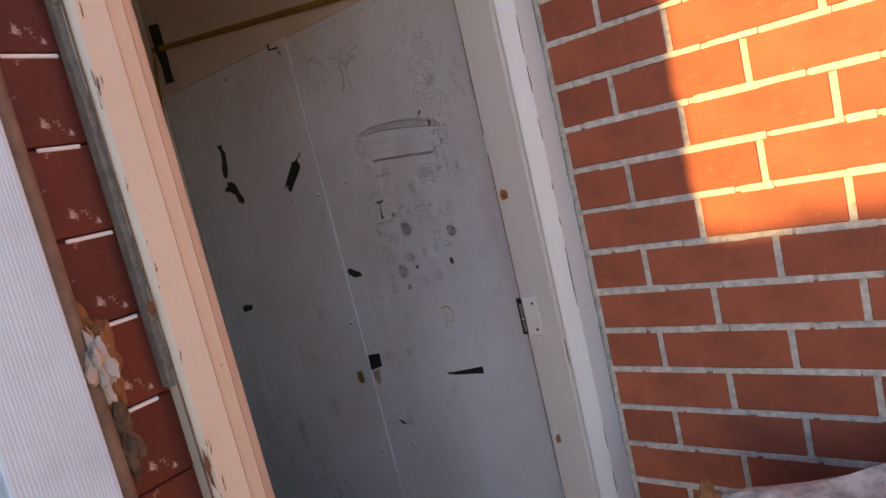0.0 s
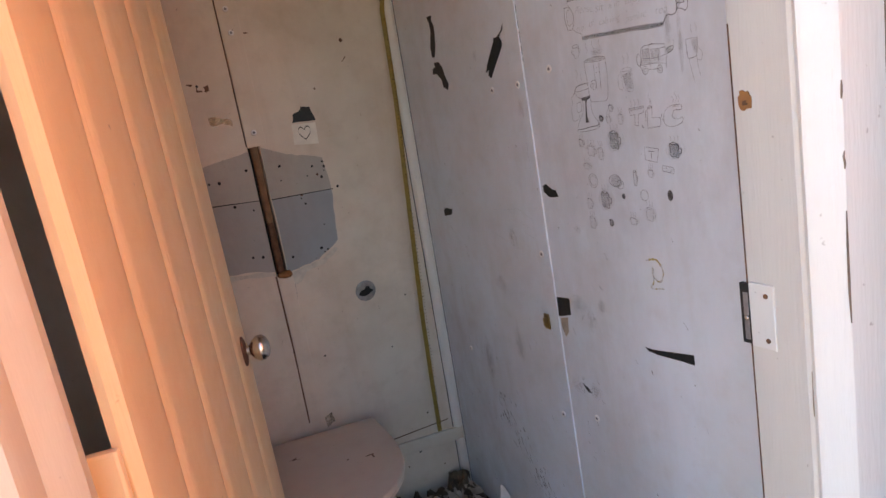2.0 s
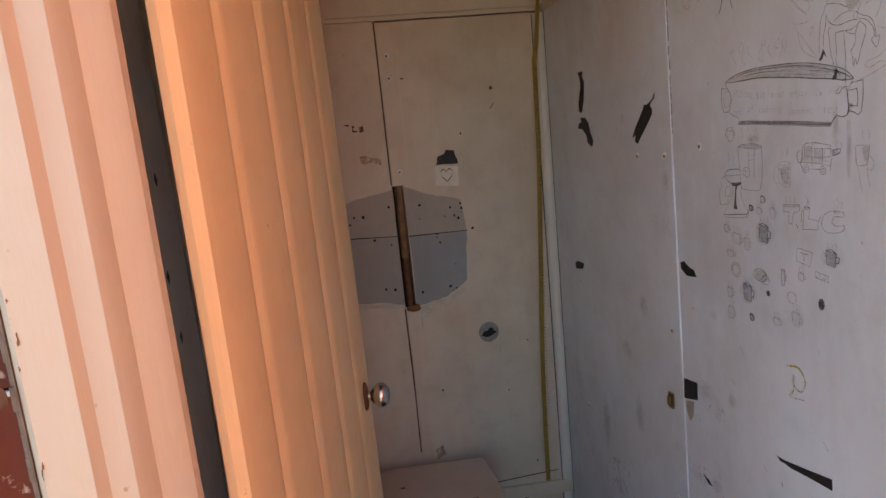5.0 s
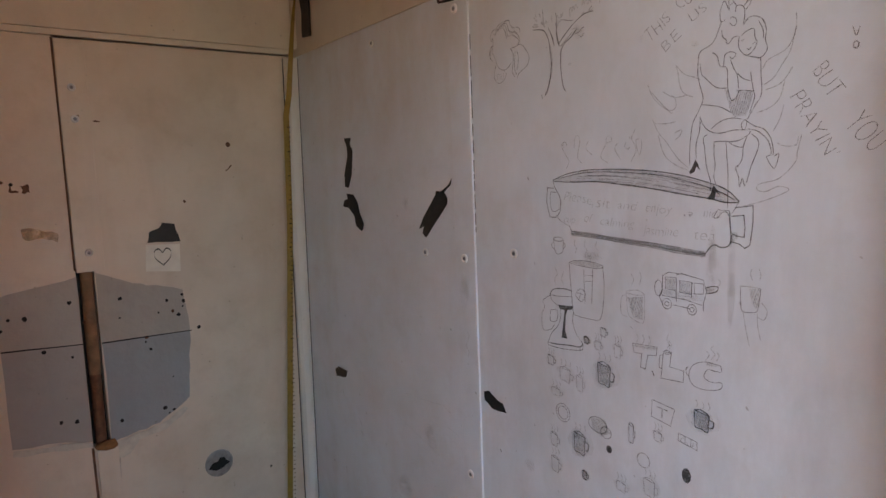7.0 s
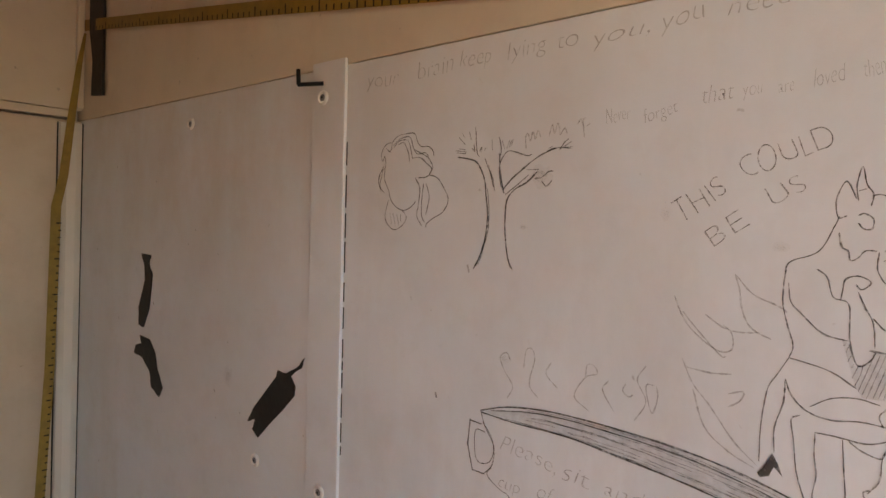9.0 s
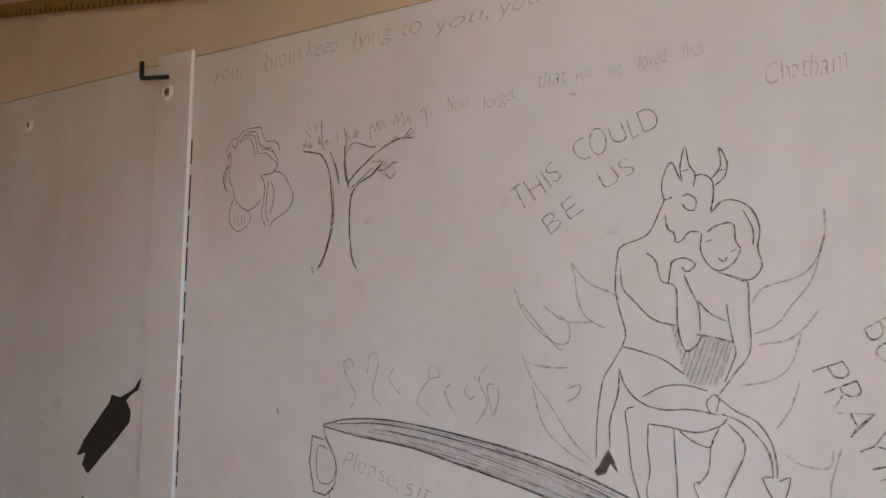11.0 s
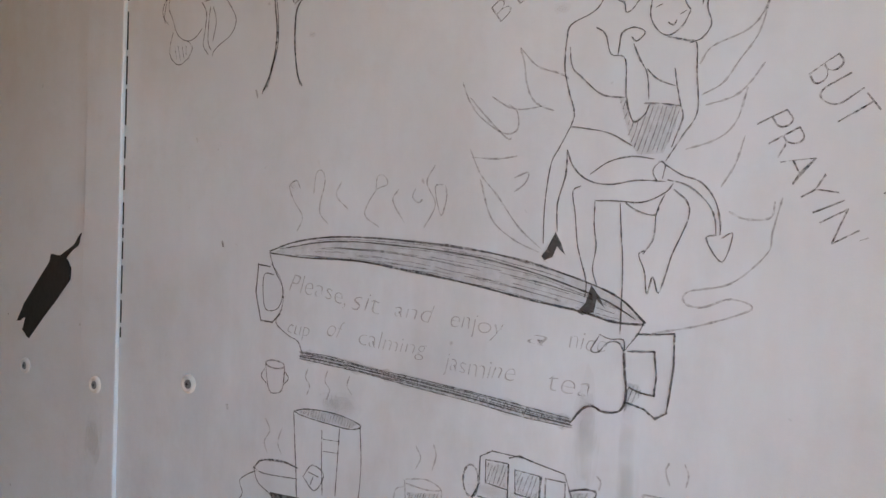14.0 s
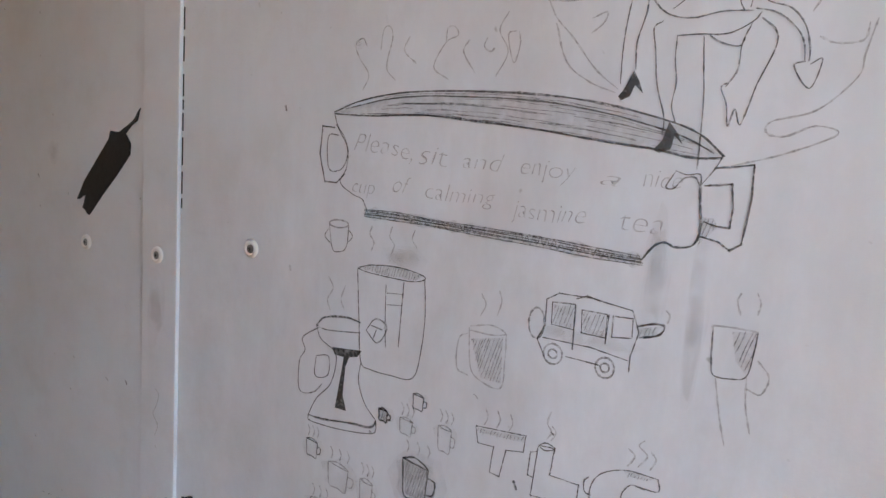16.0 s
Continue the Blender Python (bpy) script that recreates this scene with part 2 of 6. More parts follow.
FLAKE = plain("flaking_paint", (0.60, 0.54, 0.45), 0.8, 0, 0.3, 40, 0.3)
ZINC = plain("worn_steel", (0.30, 0.30, 0.31), 0.5, 0.7, 0.4, 60, 0.2)
FOAM = plain("expanding_foam", (0.30, 0.13, 0.045), 0.9, 0, 0.6, 45, 1.0)
CAULK = plain("brown_sealant", (0.20, 0.15, 0.11), 0.7, 0, 0.5, 35, 0.6)
PAPER = plain("soiled_paper", (0.48, 0.39, 0.30), 0.9, 0, 0.5, 22, 0.4)
RUBBLE = plain("rotten_debris", (0.13, 0.085, 0.05), 0.95, 0, 0.7, 40, 0.9)
WHITE = plain("white_plastic", (0.75, 0.72, 0.69), 0.4, 0, 0.15, 20, 0.05)
CARD = plain("paper_card", (0.76, 0.70, 0.60), 0.85, 0, 0.2, 25, 0.1)
FENCE = plain("shade_fence_wood", (0.22, 0.16, 0.11), 0.9, 0, 0.4, 8, 0.5)

# ---- the plan ----
FLOOR_Z = 0.03
BACK_Y, SEAM_Y, JOINT_Z = 1.862, 1.200, 1.795
BACK_LEAN = 0.034            # the back boards lean: further in towards the floor
FACE_Y = 0.455               # outer face of the facade
RET_X = -0.097               # face of the brick return wall beside the door
LEFT_X, CEIL_Z = -1.12, 2.35

ground = tagged(box("ground", -60, 60, -60, 60, -0.4, 0.0, GROUND), "worn grey paving outside the toilet", "ground", kind="structure")
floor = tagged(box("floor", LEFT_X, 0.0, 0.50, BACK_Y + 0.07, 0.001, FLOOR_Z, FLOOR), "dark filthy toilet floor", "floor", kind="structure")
ceiling = tagged(box("ceiling", LEFT_X - 0.1, 0.1, 0.45, BACK_Y + 0.1, CEIL_Z, CEIL_Z + 0.1, CEIL), "stained cream painted ceiling", "ceiling", kind="structure")

# right wall, with its sheets
wall_east = tagged(box("wall_east", 0.013, 0.11, 0.5665, BACK_Y + 0.1, 0.0, CEIL_Z, MORTAR), "white boarded wall covered in pencil drawings", "wall", kind="structure")
box("panel", 0.0, 0.012, 0.5665, SEAM_Y - 0.001, FLOOR_Z, JOINT_Z - 0.0006, PANEL, wall_east, 0.0008)
box("panel", 0.0, 0.012, SEAM_Y + 0.001, BACK_Y + 0.08, FLOOR_Z, JOINT_Z - 0.0006, PANEL, wall_east, 0.0008)
box("panel", 0.0012, 0.012, 0.5665, BACK_Y + 0.02, JOINT_Z + 0.0006, CEIL_Z, UPPERP, wall_east, 0.0008)
box("cover_strip", -0.0040, 0.0, SEAM_Y - 0.004, SEAM_Y + 0.047, FLOOR_Z, JOINT_Z + 0.006, PANEL, wall_east, 0.0012, 2)

# back wall
wall_north = tagged(box("wall_north", LEFT_X, 0.013, BACK_Y + 0.024, BACK_Y + 0.1, 0.0, CEIL_Z, MORTAR), "cream boarded back wall with a torn bare patch", "wall", kind="structure")
box("panel", LEFT_X, -0.509, BACK_Y, BACK_Y + 0.02, FLOOR_Z, JOINT_Z + 0.0013, BACKP, wall_north, 0.0008)
box("panel", -0.476, 0.0, BACK_Y, BACK_Y + 0.02, FLOOR_Z, JOINT_Z - 0.002, BACKP, wall_north, 0.0008)
box("panel", -0.5085, -0.4765, BACK_Y + 0.0005, BACK_Y + 0.02, FLOOR_Z, 0.945, BACKP, wall_north, 0.0008)
box("panel", LEFT_X, 0.0, BACK_Y + 0.001, BACK_Y + 0.02, JOINT_Z + 0.016, CEIL_Z, UPPERP, wall_north, 0.0008)
box("joint_strip", LEFT_X, -0.012, BACK_Y - 0.003, BACK_Y + 0.02, JOINT_Z + 0.002, JOINT_Z + 0.0145, UPPERP, wall_north, 0.001)
box("cover_strip", -0.508, -0.455, BACK_Y - 0.006, BACK_Y, 1.325, JOINT_Z - 0.004, BACKP, wall_north, 0.0015, 2)
box("cover_strip", -0.504, -0.462, BACK_Y - 0.003, BACK_Y, 0.42, 0.935, BACKP, wall_north, 0.0012, 2)
skirting = box("skirting", -0.44, -0.004, -0.012, 0.0, -0.024, 0.022, BACKP, wall_north, 0.002)
skirting.matrix_basis = pose(0.0, BACK_Y, 0.236, 0, 4.5, 0)
box("crack", -0.0372, -0.0352, BACK_Y - 0.0012, BACK_Y + 0.0, FLOOR_Z, JOINT_Z - 0.006, HOLE, wall_north)
box("crack", -0.0016, -0.0003, BACK_Y - 0.0088, BACK_Y - 0.0072, FLOOR_Z, JOINT_Z - 0.006, HOLE, wall_north)
bm = profile_bar([(-0.0005, BACK_Y), (-0.035, BACK_Y), (-0.033, BACK_Y - 0.005), (-0.025, BACK_Y - 0.011), (-0.012, BACK_Y - 0.012), (-0.0005, BACK_Y - 0.007)], FLOOR_Z, JOINT_Z - 0.006)
part("corner_trim", bm, TRIM, wall_north)
box("corner_trim", -0.012, -0.0005, BACK_Y - 0.010, BACK_Y, JOINT_Z + 0.018, CEIL_Z, UPPERP, wall_north, 0.002)

wall_north.matrix_basis = Matrix.Translation((0, BACK_Y, 1.75)) @ pose(0, 0, 0, math.degrees(math.atan(BACK_LEAN))) @ Matrix.Translation((0, -BACK_Y, -1.75))

wall_west = tagged(box("wall_west", LEFT_X - 0.1, LEFT_X, 0.5225, BACK_Y + 0.1, 0.0, CEIL_Z, SIDEP), "dim grey boarded side wall behind the open door", "wall", kind="structure")

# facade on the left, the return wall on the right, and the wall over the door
facade = tagged(box("wall_facade", -1.62, -0.93, FACE_Y + 0.012, 0.522, 0.0, 2.6, MORTAR_OLD), "dark red brick facade with worn spots beside the door", "wall", kind="structure")
lintel = tagged(box("wall_over_door", -0.93, -0.085, FACE_Y + 0.012, 0.575, 2.0105, 2.6, MORTAR), "rendered wall above the toilet door", "wall", kind="structure")
return_wall = tagged(box("wall_return", RET_X + 0.0035, 0.11, -2.4, 0.565, 0.0, 2.6, MORTAR), "red brick wall with pale mortar in low sun", "wall", kind="structure")
roof = tagged(box("roof", -1.62, 0.2, FACE_Y - 0.05, BACK_Y + 0.25, 2.6, 2.72, CONCRETE), "flat concrete roof slab", "roof", kind="structure")

# door frame: the profiles of its uprights in plan
door_frame = tagged(new("door_frame_1"), "white painted timber door frame with chipped edges", "door frame", kind="structure")
left_post = [(-0.938, 0.523), (-0.938, 0.436), (-0.932, 0.430), (-0.903, 0.430), (-0.897, 0.438), (-0.881, 0.440), (-0.876, 0.446),
             (-0.872, 0.458), (-0.858, 0.465), (-0.852, 0.472), (-0.850, 0.481), (-0.8515, 0.487), (-0.863, 0.502), (-0.865, 0.523)]
smooth(part("left_upright", profile_bar(left_post, 0.0, 2.01), FRAME_WARM, door_frame), 25)
right_post = [(-0.099, 0.5655), (-0.113, 0.5655), (-0.116, 0.562), (-0.116, 0.545), (-0.150, 0.541), (-0.1515, 0.537), (-0.154, 0.505), (-0.168, 0.455), (-0.166, 0.449), (-0.170, 0.445), (-0.176, 0.443),
              (-0.178, 0.438), (-0.1765, 0.433), (-0.160, 0.414), (-0.156, 0.4105), (-0.152, 0.4095), (-0.1035, 0.402), (-0.0992, 0.4025)]
smooth(part("right_upright", profile_bar(right_post, 0.0, 2.01), FRAME, door_frame), 25)
box("head", -0.846, -0.179, 0.430, 0.585, 1.95, 2.01, FRAME, door_frame, 0.004)

# left trim board outside, with the sealant beside it
board = tagged(box("trim_board", -1.096, -1.020, 0.418, 0.4545, 0.0, 2.4, BOARD, None, 0.004, 2), "white wood-grained trim board on the brick facade", "trim board", kind="structure")

# unseen tall fence, added so that its shadow bounds the sun on the bricks
fence = tagged(new("fence"), "unseen close-boarded fence added to shade the bricks", "fence", kind="structure")

for k in range(32):
    y = 0.40 + k * 0.125
    box("plank", -4.03 + 0.012 * (k % 2), -4.0 + 0.012 * (k % 2), y, y + 0.135, 0.0, 2.20 + 0.01 * (k % 3), FENCE, fence, 0.003)

# ---- the open door ----
def make_door():
    """Ledged door of wide, slightly cupped upright boards; hinged at its near edge, built along +y, its face to +x."""
    door = new("door_1")
    width, thick = 0.766, 0.018
    joints = (0.0, 0.106, 0.264, 0.429, 0.598, width)
    for i, (y0, y1) in enumerate(zip(joints, joints[1:])):
        w = y1 - y0
        front = []
        for k in range(13):
            f = k / 12
            cup = 0.0020 * (1 - (2 * f - 1) ** 2)
            ease = 0.0050 * max(0.0, 1 - min(f, 1 - f) * w / 0.007)
            front.append((cup - 0.0015 - ease, y0 + 0.0006 + (w - 0.0012) * f))
        if i == 0:
            front[0], front[1] = (-0.0105, y0), (-0.002, y0 + 0.0070)
        bm = profile_bar([(-thick, y0 + 0.0006), *front, (-thick, y1 - 0.0006)], 0.05, 1.94)
        smooth(part("board", bm, DOORP, door), 30)
    for z in (0.25, 1.0, 1.78):
        box("ledge", -thick - 0.024, -thick - 0.0004, 0.08, width - 0.03, z, z + 0.12, DOORP, door, 0.003)
    bm = block(bmesh.new(), -0.036, -0.0115, -0.010, -0.0008, 0.05, 1.118, 0.003, 2)
    part("filler_block", bm, DOORP, door, "orange-cream painted wooden packing piece")
    knob = part("knob", lathe([(0.009, 0.0), (0.009, 0.012), (0.017, 0.018), (0.0235, 0.027), (0.0235, 0.036), (0.018, 0.044), (0.008, 0.048)], 28), CHROME, door, "tarnished chrome knob")
    knob.matrix_basis = pose(0.001, 0.667, 0.965, 0, 90, 0)
    smooth(knob)
    part("rose", lathe([(0.0215, 0.0), (0.0215, 0.003), (0.016, 0.006), (0.010, 0.007)], 28, 1.3, 0.8), RUST, knob, "rusty backplate")
    for z in (0.22, 1.66):
        part("hinge", rod(bmesh.new(), (-0.020, -0.009, z), (-0.020, -0.009, z + 0.08), 0.006), RUST, door, "rusty butt hinge")
    door.matrix_basis = pose(-0.8225, 0.519, 0.0, 0, 0, -11.0)
    return tagged(door, "cream painted boarded door standing open inwards", "door", kind="structure")


make_door()

# ---- the toilet ----
def d_shape(hw, back, front, n=28):
    """Outline of a lid: a straight back edge with firm corners, sides that swell, a round front (towards -y)."""
    mid = back - 0.52 * (back - front)
    side = [(hw * (0.83 + 0.17 * math.sin(k / 6 * math.pi / 2)), back + (mid - back) * k / 6) for k in range(6)]
    arc = [(hw * math.cos(math.pi * k / n), mid + (front - mid) * math.sin(math.pi * k / n) ** 0.92) for k in range(n + 1)]
    return [(-x, y) for x, y in side] [:1] + side + arc + [(-x, y) for x, y in side[:0:-1]]


def slab(outline, z0, z1, ease=0.006):
    bm = bmesh.new()
    cx = sum(p[0] for p in outline) / len(outline)
    cy = sum(p[1] for p in outline) / len(outline)
    rings = []
    for z, k in ((z0, 0.97), (z0 + ease, 1.0), (z1 - ease, 1.0), (z1 - ease * 0.3, 0.985), (z1, 0.955)):
        rings.append([bm.verts.new((cx + (x - cx) * k, cy + (y - cy) * k, z)) for x, y in outline])
    n = len(outline)
    for lo, hi in zip(rings, rings[1:]):
        for i in range(n):
            bm.faces.new((lo[i], lo[(i + 1) % n], hi[(i + 1) % n], hi[i]))
    bm.faces.new(rings[-1])
    bm.faces.new(rings[0][::-1])
    return bm


def make_toilet(x, y, z, turn):
    """Back-to-wall pan with its seat and closed lid; origin under its middle."""
    wc = new("toilet")
    bm = bmesh.new()
    rings = []
    for h, hw, front, back in ((0.0, 0.112, -0.075, 0.20), (0.03, 0.106, -0.065, 0.20), (0.10, 0.102, -0.070, 0.20), (0.18, 0.118, -0.105, 0.20), (0.25, 0.140, -0.150, 0.20),
                               (0.31, 0.162, -0.195, 0.20), (0.355, 0.177, -0.225, 0.20), (0.375, 0.179, -0.230, 0.20)):
        rings.append([bm.verts.new((px, py, h)) for px, py in d_shape(hw, back, front)])
    m = len(rings[0])
    for lo, hi in zip(rings, rings[1:]):
        for i in range(m):
            bm.faces.new((lo[i], lo[(i + 1) % m], hi[(i + 1) % m], hi[i]))
    bm.faces.new(rings[-1])
    bm.faces.new(rings[0][::-1])
    smooth(part("pan", bm, CERAMIC, wc, "cream ceramic pan"), 60)
    smooth(part("seat", slab(d_shape(0.190, 0.225, -0.256), 0.376, 0.390, 0.005), LIDP, wc), 50)
    smooth(part("lid", slab(d_shape(0.195, 0.23, -0.262), 0.393, 0.412, 0.006), LIDP, wc, "closed beige plastic lid"), 32)
    wc.matrix_basis = pose(x, y, z, 0, 0, turn)
    return tagged(wc, "beige toilet with its lid closed against the back wall", "toilet")


soil = tagged(new("lid_spots"), "dark burn marks and scratches on the toilet lid", "stain")
for x, y, w, h in ((-0.598, 1.742, 0.006, 0.004), (-0.470, 1.630, 0.003, 0.003), (-0.412, 1.610, 0.012, 0.002), (-0.405, 1.600, 0.002, 0.010)):
    box("spot", x - w, x + w, y - h, y + h, FLOOR_Z + 0.4118, FLOOR_Z + 0.4128, RUST, soil, 0.0004)
make_toilet(-0.519, 1.632, FLOOR_Z, -8)

# ---- pencil drawings on the right wall: centimetres to the right of the seam, and up from the datum ----
def graphite(name, col, lo, hi, scale=160):
    """Pencil on paint: grains of graphite with the paint between them."""
    m, n, l, b = material(name)
    b.inputs["Base Color"].default_value, b.inputs["Roughness"].default_value = (*col, 1), 0.6
    clear = n.new("ShaderNodeBsdfTransparent")
    mixer = n.new("ShaderNodeMixShader")
    g = noise_of(n, l, scale, 3, 0.7)
    l.new(ramp(n, l, g, (0.30, (lo, lo, lo)), (0.65, (hi, hi, hi))), mixer.inputs[0])
    l.new(clear.outputs[0], mixer.inputs[1])
    l.new(b.outputs[0], mixer.inputs[2])
    l.new(mixer.outputs[0], n["Material Output"].inputs[0])
    return m


PENCIL = graphite("pencil", (0.07, 0.07, 0.075), 0.05, 0.88, 430)
FAINT = graphite("faint_pencil", (0.11, 0.11, 0.115), 0.04, 0.52, 380)
SHADE = graphite("pencil_shading", (0.12, 0.12, 0.125), 0.02, 0.22, 140)
WRITE = graphite("pale_writing", (0.16, 0.155, 0.155), 0.12, 0.5, 120)
SOLID = graphite("heavy_pencil", (0.05, 0.05, 0.052), 0.55, 1.0)
SMUDGE = graphite("smudge", (0.18, 0.16, 0.15), 0.0, 0.06, 34)
HALO = graphite("pencil_halo", (0.18, 0.175, 0.18), 0.0, 0.11, 50)
RUSTY = graphite("brown_stain", (0.34, 0.22, 0.13), 0.0, 0.09, 25)
YELLOW = graphite("yellow_crayon", (0.80, 0.62, 0.16), 0.05, 0.5, 60)


def on_wall(u, v, lift):
    return Vector((-lift, SEAM_Y - u / 100, v / 100))


def spline(points, steps=6):
    """A smooth line through the points (Catmull-Rom)."""
    p = [Vector(a) for a in points]
    p = [p[0] * 2 - p[1]] + p + [p[-1] * 2 - p[-2]]
    out = []
    for a, b, c, d in zip(p, p[1:], p[2:], p[3:]):
        for k in range(steps):
            t = k / steps
            out.append(0.5 * ((2 * b) + (c - a) * t + (2 * a - 5 * b + 4 * c - d) * t * t + (3 * b - a - 3 * c + d) * t ** 3))
    return out + [p[-2]]


def corners(points):
    """The points with two more close to each corner, so that a spline keeps it."""
    out = [points[0]]
    for (a, b), (c, d) in zip(points, points[1:]):
        out += [(a + (c - a) * 0.12, b + (d - b) * 0.12), (a + (c - a) * 0.88, b + (d - b) * 0.88), (c, d)]
    return out


class Pen:
    """Gathers the strokes of one drawing and makes them one thing."""
    def __init__(self, name, label, category="drawing", split=True):
        self.thing = tagged(new(name), label, category, "drawings on the wall")
        self.meshes, self.split, self.count = {}, split, 0
        self.lift = 0.0008
        self.rng = random.Random(len(name))

    def mesh(self, key):
        self.count += 1
        return self.meshes.setdefault((key, self.count if self.split else 0), bmesh.new())

    def ribbon(self, key, points, width, into=None):
        bm, line = into or self.mesh(key), spline(points) if len(points) > 2 else [Vector(a) for a in points]
        self.lift += 0.00001
        last = None
        for i, q in enumerate(line):
            way = (line[min(i + 1, len(line) - 1)] - line[max(i - 1, 0)])
            way = way.normalized() if way.length > 1e-6 else Vector((1, 0))
            side = Vector((-way.y, way.x)) * width * (0.5 + 0.22 * self.rng.uniform(-1, 1)) * (0.6 if i in (0, len(line) - 1) else 1)
            pair = (bm.verts.new(on_wall(*(q + side), self.lift)), bm.verts.new(on_wall(*(q - side), self.lift)))
            if last:
                bm.faces.new((last[0], last[1], pair[1], pair[0]))
            last = pair

    def loose(self, points, by):
        return [(a + self.rng.uniform(-by, by), b + self.rng.uniform(-by, by)) for a, b in points]

    def sketch(self, points, width, by=0.045):
        """One stroke gone over twice by hand."""
        bm = self.mesh("stroke")
        self.ribbon("stroke", self.loose(points, by * 0.4), width, bm)
        self.ribbon("stroke", self.loose(points, by), width * 0.6, bm)

    def line(self, *points):
        self.sketch(points, 0.07)

    def edge(self, *points):
        """A line with square corners."""
        self.sketch(corners(points), 0.07)

    def strong(self, *points):
        for k in range(2):
            self.ribbon("stroke", corners([(a + self.rng.uniform(-0.05, 0.05), b + self.rng.uniform(-0.05, 0.05)) for a, b in points]), 0.085)

    def faint(self, *points):
        self.ribbon("faint_stroke", points, 0.095)

    def heavy(self, *points):
        for k in range(2):
            self.ribbon("stroke", [(a + self.rng.uniform(-0.05, 0.05), b + self.rng.uniform(-0.05, 0.05)) for a, b in points], 0.11)

    def band(self, *points):
        """A thick, scribbled line."""
        self.ribbon("shading", points, 0.75)
        for k in range(6):
            off = -0.28 + 0.11 * k
            self.ribbon("stroke", [(a + self.rng.uniform(-0.1, 0.1), b + off + self.rng.uniform(-0.06, 0.06)) for a, b in points], 0.07)
        bm = self.mesh("hatching")
        for (a, b), (c, d) in zip(points, points[1:]):
            n = max(2, int(math.hypot(c - a, d - b) / 0.22))
            zigzag = [(a + (c - a) * k / n, b + (d - b) * k / n + (0.30 if k % 2 else -0.30) * self.rng.uniform(0.5, 1.2)) for k in range(n + 1)]
            self.ribbon("hatching", zigzag, 0.06, bm)

    def area(self, key, points):
        bm = self.mesh(key)
        self.lift += 0.00001
        bm.faces.new([bm.verts.new(on_wall(u, v, self.lift - 0.0003)) for u, v in points])

    def shade(self, *points):
        """Hatched area: a pale tone with strokes across it."""
        self.area("shading", points)
        if max(a for a, b in points) - min(a for a, b in points) > 15:
            return
        bm = self.mesh("hatching")
        lo, hi = min(a - 0.3 * b for a, b in points), max(a - 0.3 * b for a, b in points)
        s = lo + 0.1
        while s < hi:
            cuts = []
            for (a, b), (c, d) in zip(points, points[1:] + points[:1]):
                p, q = a - 0.3 * b - s, c - 0.3 * d - s
                if p * q < 0:
                    k = p / (p - q)
                    cuts.append((b + (d - b) * k))
            cuts.sort()
            for b, d in zip(cuts[::2], cuts[1::2]):
                if d - b > 0.15:
                    b, d = b + self.rng.uniform(-0.1, 0.15), d + self.rng.uniform(-0.15, 0.1)
                    self.ribbon("hatching", self.loose([(s + 0.3 * b, b), (s + 0.15 * (b + d), (b + d) / 2), (s + 0.3 * d, d)], 0.04), 0.05, bm)
            s += self.rng.uniform(0.16, 0.3)

    def fill(self, *points):
        self.area("solid", points)

    def ring(self, u, v, ru, rv):
        self.ribbon("stroke", [(u + ru * math.cos(a / 12 * math.tau), v + rv * math.sin(a / 12 * math.tau)) for a in range(13)], 0.12)

    def done(self):
        mats = {"stroke": PENCIL, "faint_stroke": FAINT, "shading": SHADE, "hatching": FAINT, "solid": SOLID, "smudge": SMUDGE, "halo": HALO, "rust": RUSTY, "crayon": YELLOW}
        for key, bm in self.meshes.items():
            bm.normal_update()
            bmesh.ops.triangulate(bm, faces=[f for f in bm.faces if len(f.verts) > 4])
            made = part(key[0], bm, mats[key[0]], self.thing)
            if key[0] == "hatching":
                made["kind"] = "stuff"


def word(text, u, v, width, height, turn, mat):
    """A handwritten word on its baseline, as wide and high as given."""
    curve = bpy.data.curves.new("word", "FONT")
    curve.body, curve.size, curve.offset, curve.shear = text, 1.0, -0.022 if mat is WRITE else -0.028, 0.18 if mat is WRITE else 0.0
    ob = new("word", curve)
    bpy.context.view_layer.update()
    w = max(ob.dimensions.x, 0.01)
    me = bpy.data.meshes.new_from_object(ob.evaluated_get(bpy.context.evaluated_depsgraph_get()))
    bpy.data.objects.remove(ob)
    a = radians(turn)
    right, up = Vector((0, -math.cos(a), math.sin(a))), Vector((0, math.sin(a), math.cos(a)))
    base = on_wall(u, v, 0.0009)
    for k in me.vertices:
        k.co += 0.10 * noise.noise_vector(Vector((k.co.x * 1.3 + u, k.co.y * 1.6, v)))
        k.co = base + right * (k.co.x * width / 100 / w) + up * (k.co.y * height / 100 / 0.72)
    me.materials.clear()
    me.materials.append(mat)
    made = new("word", me)
    made.parent = NOTE
    return made


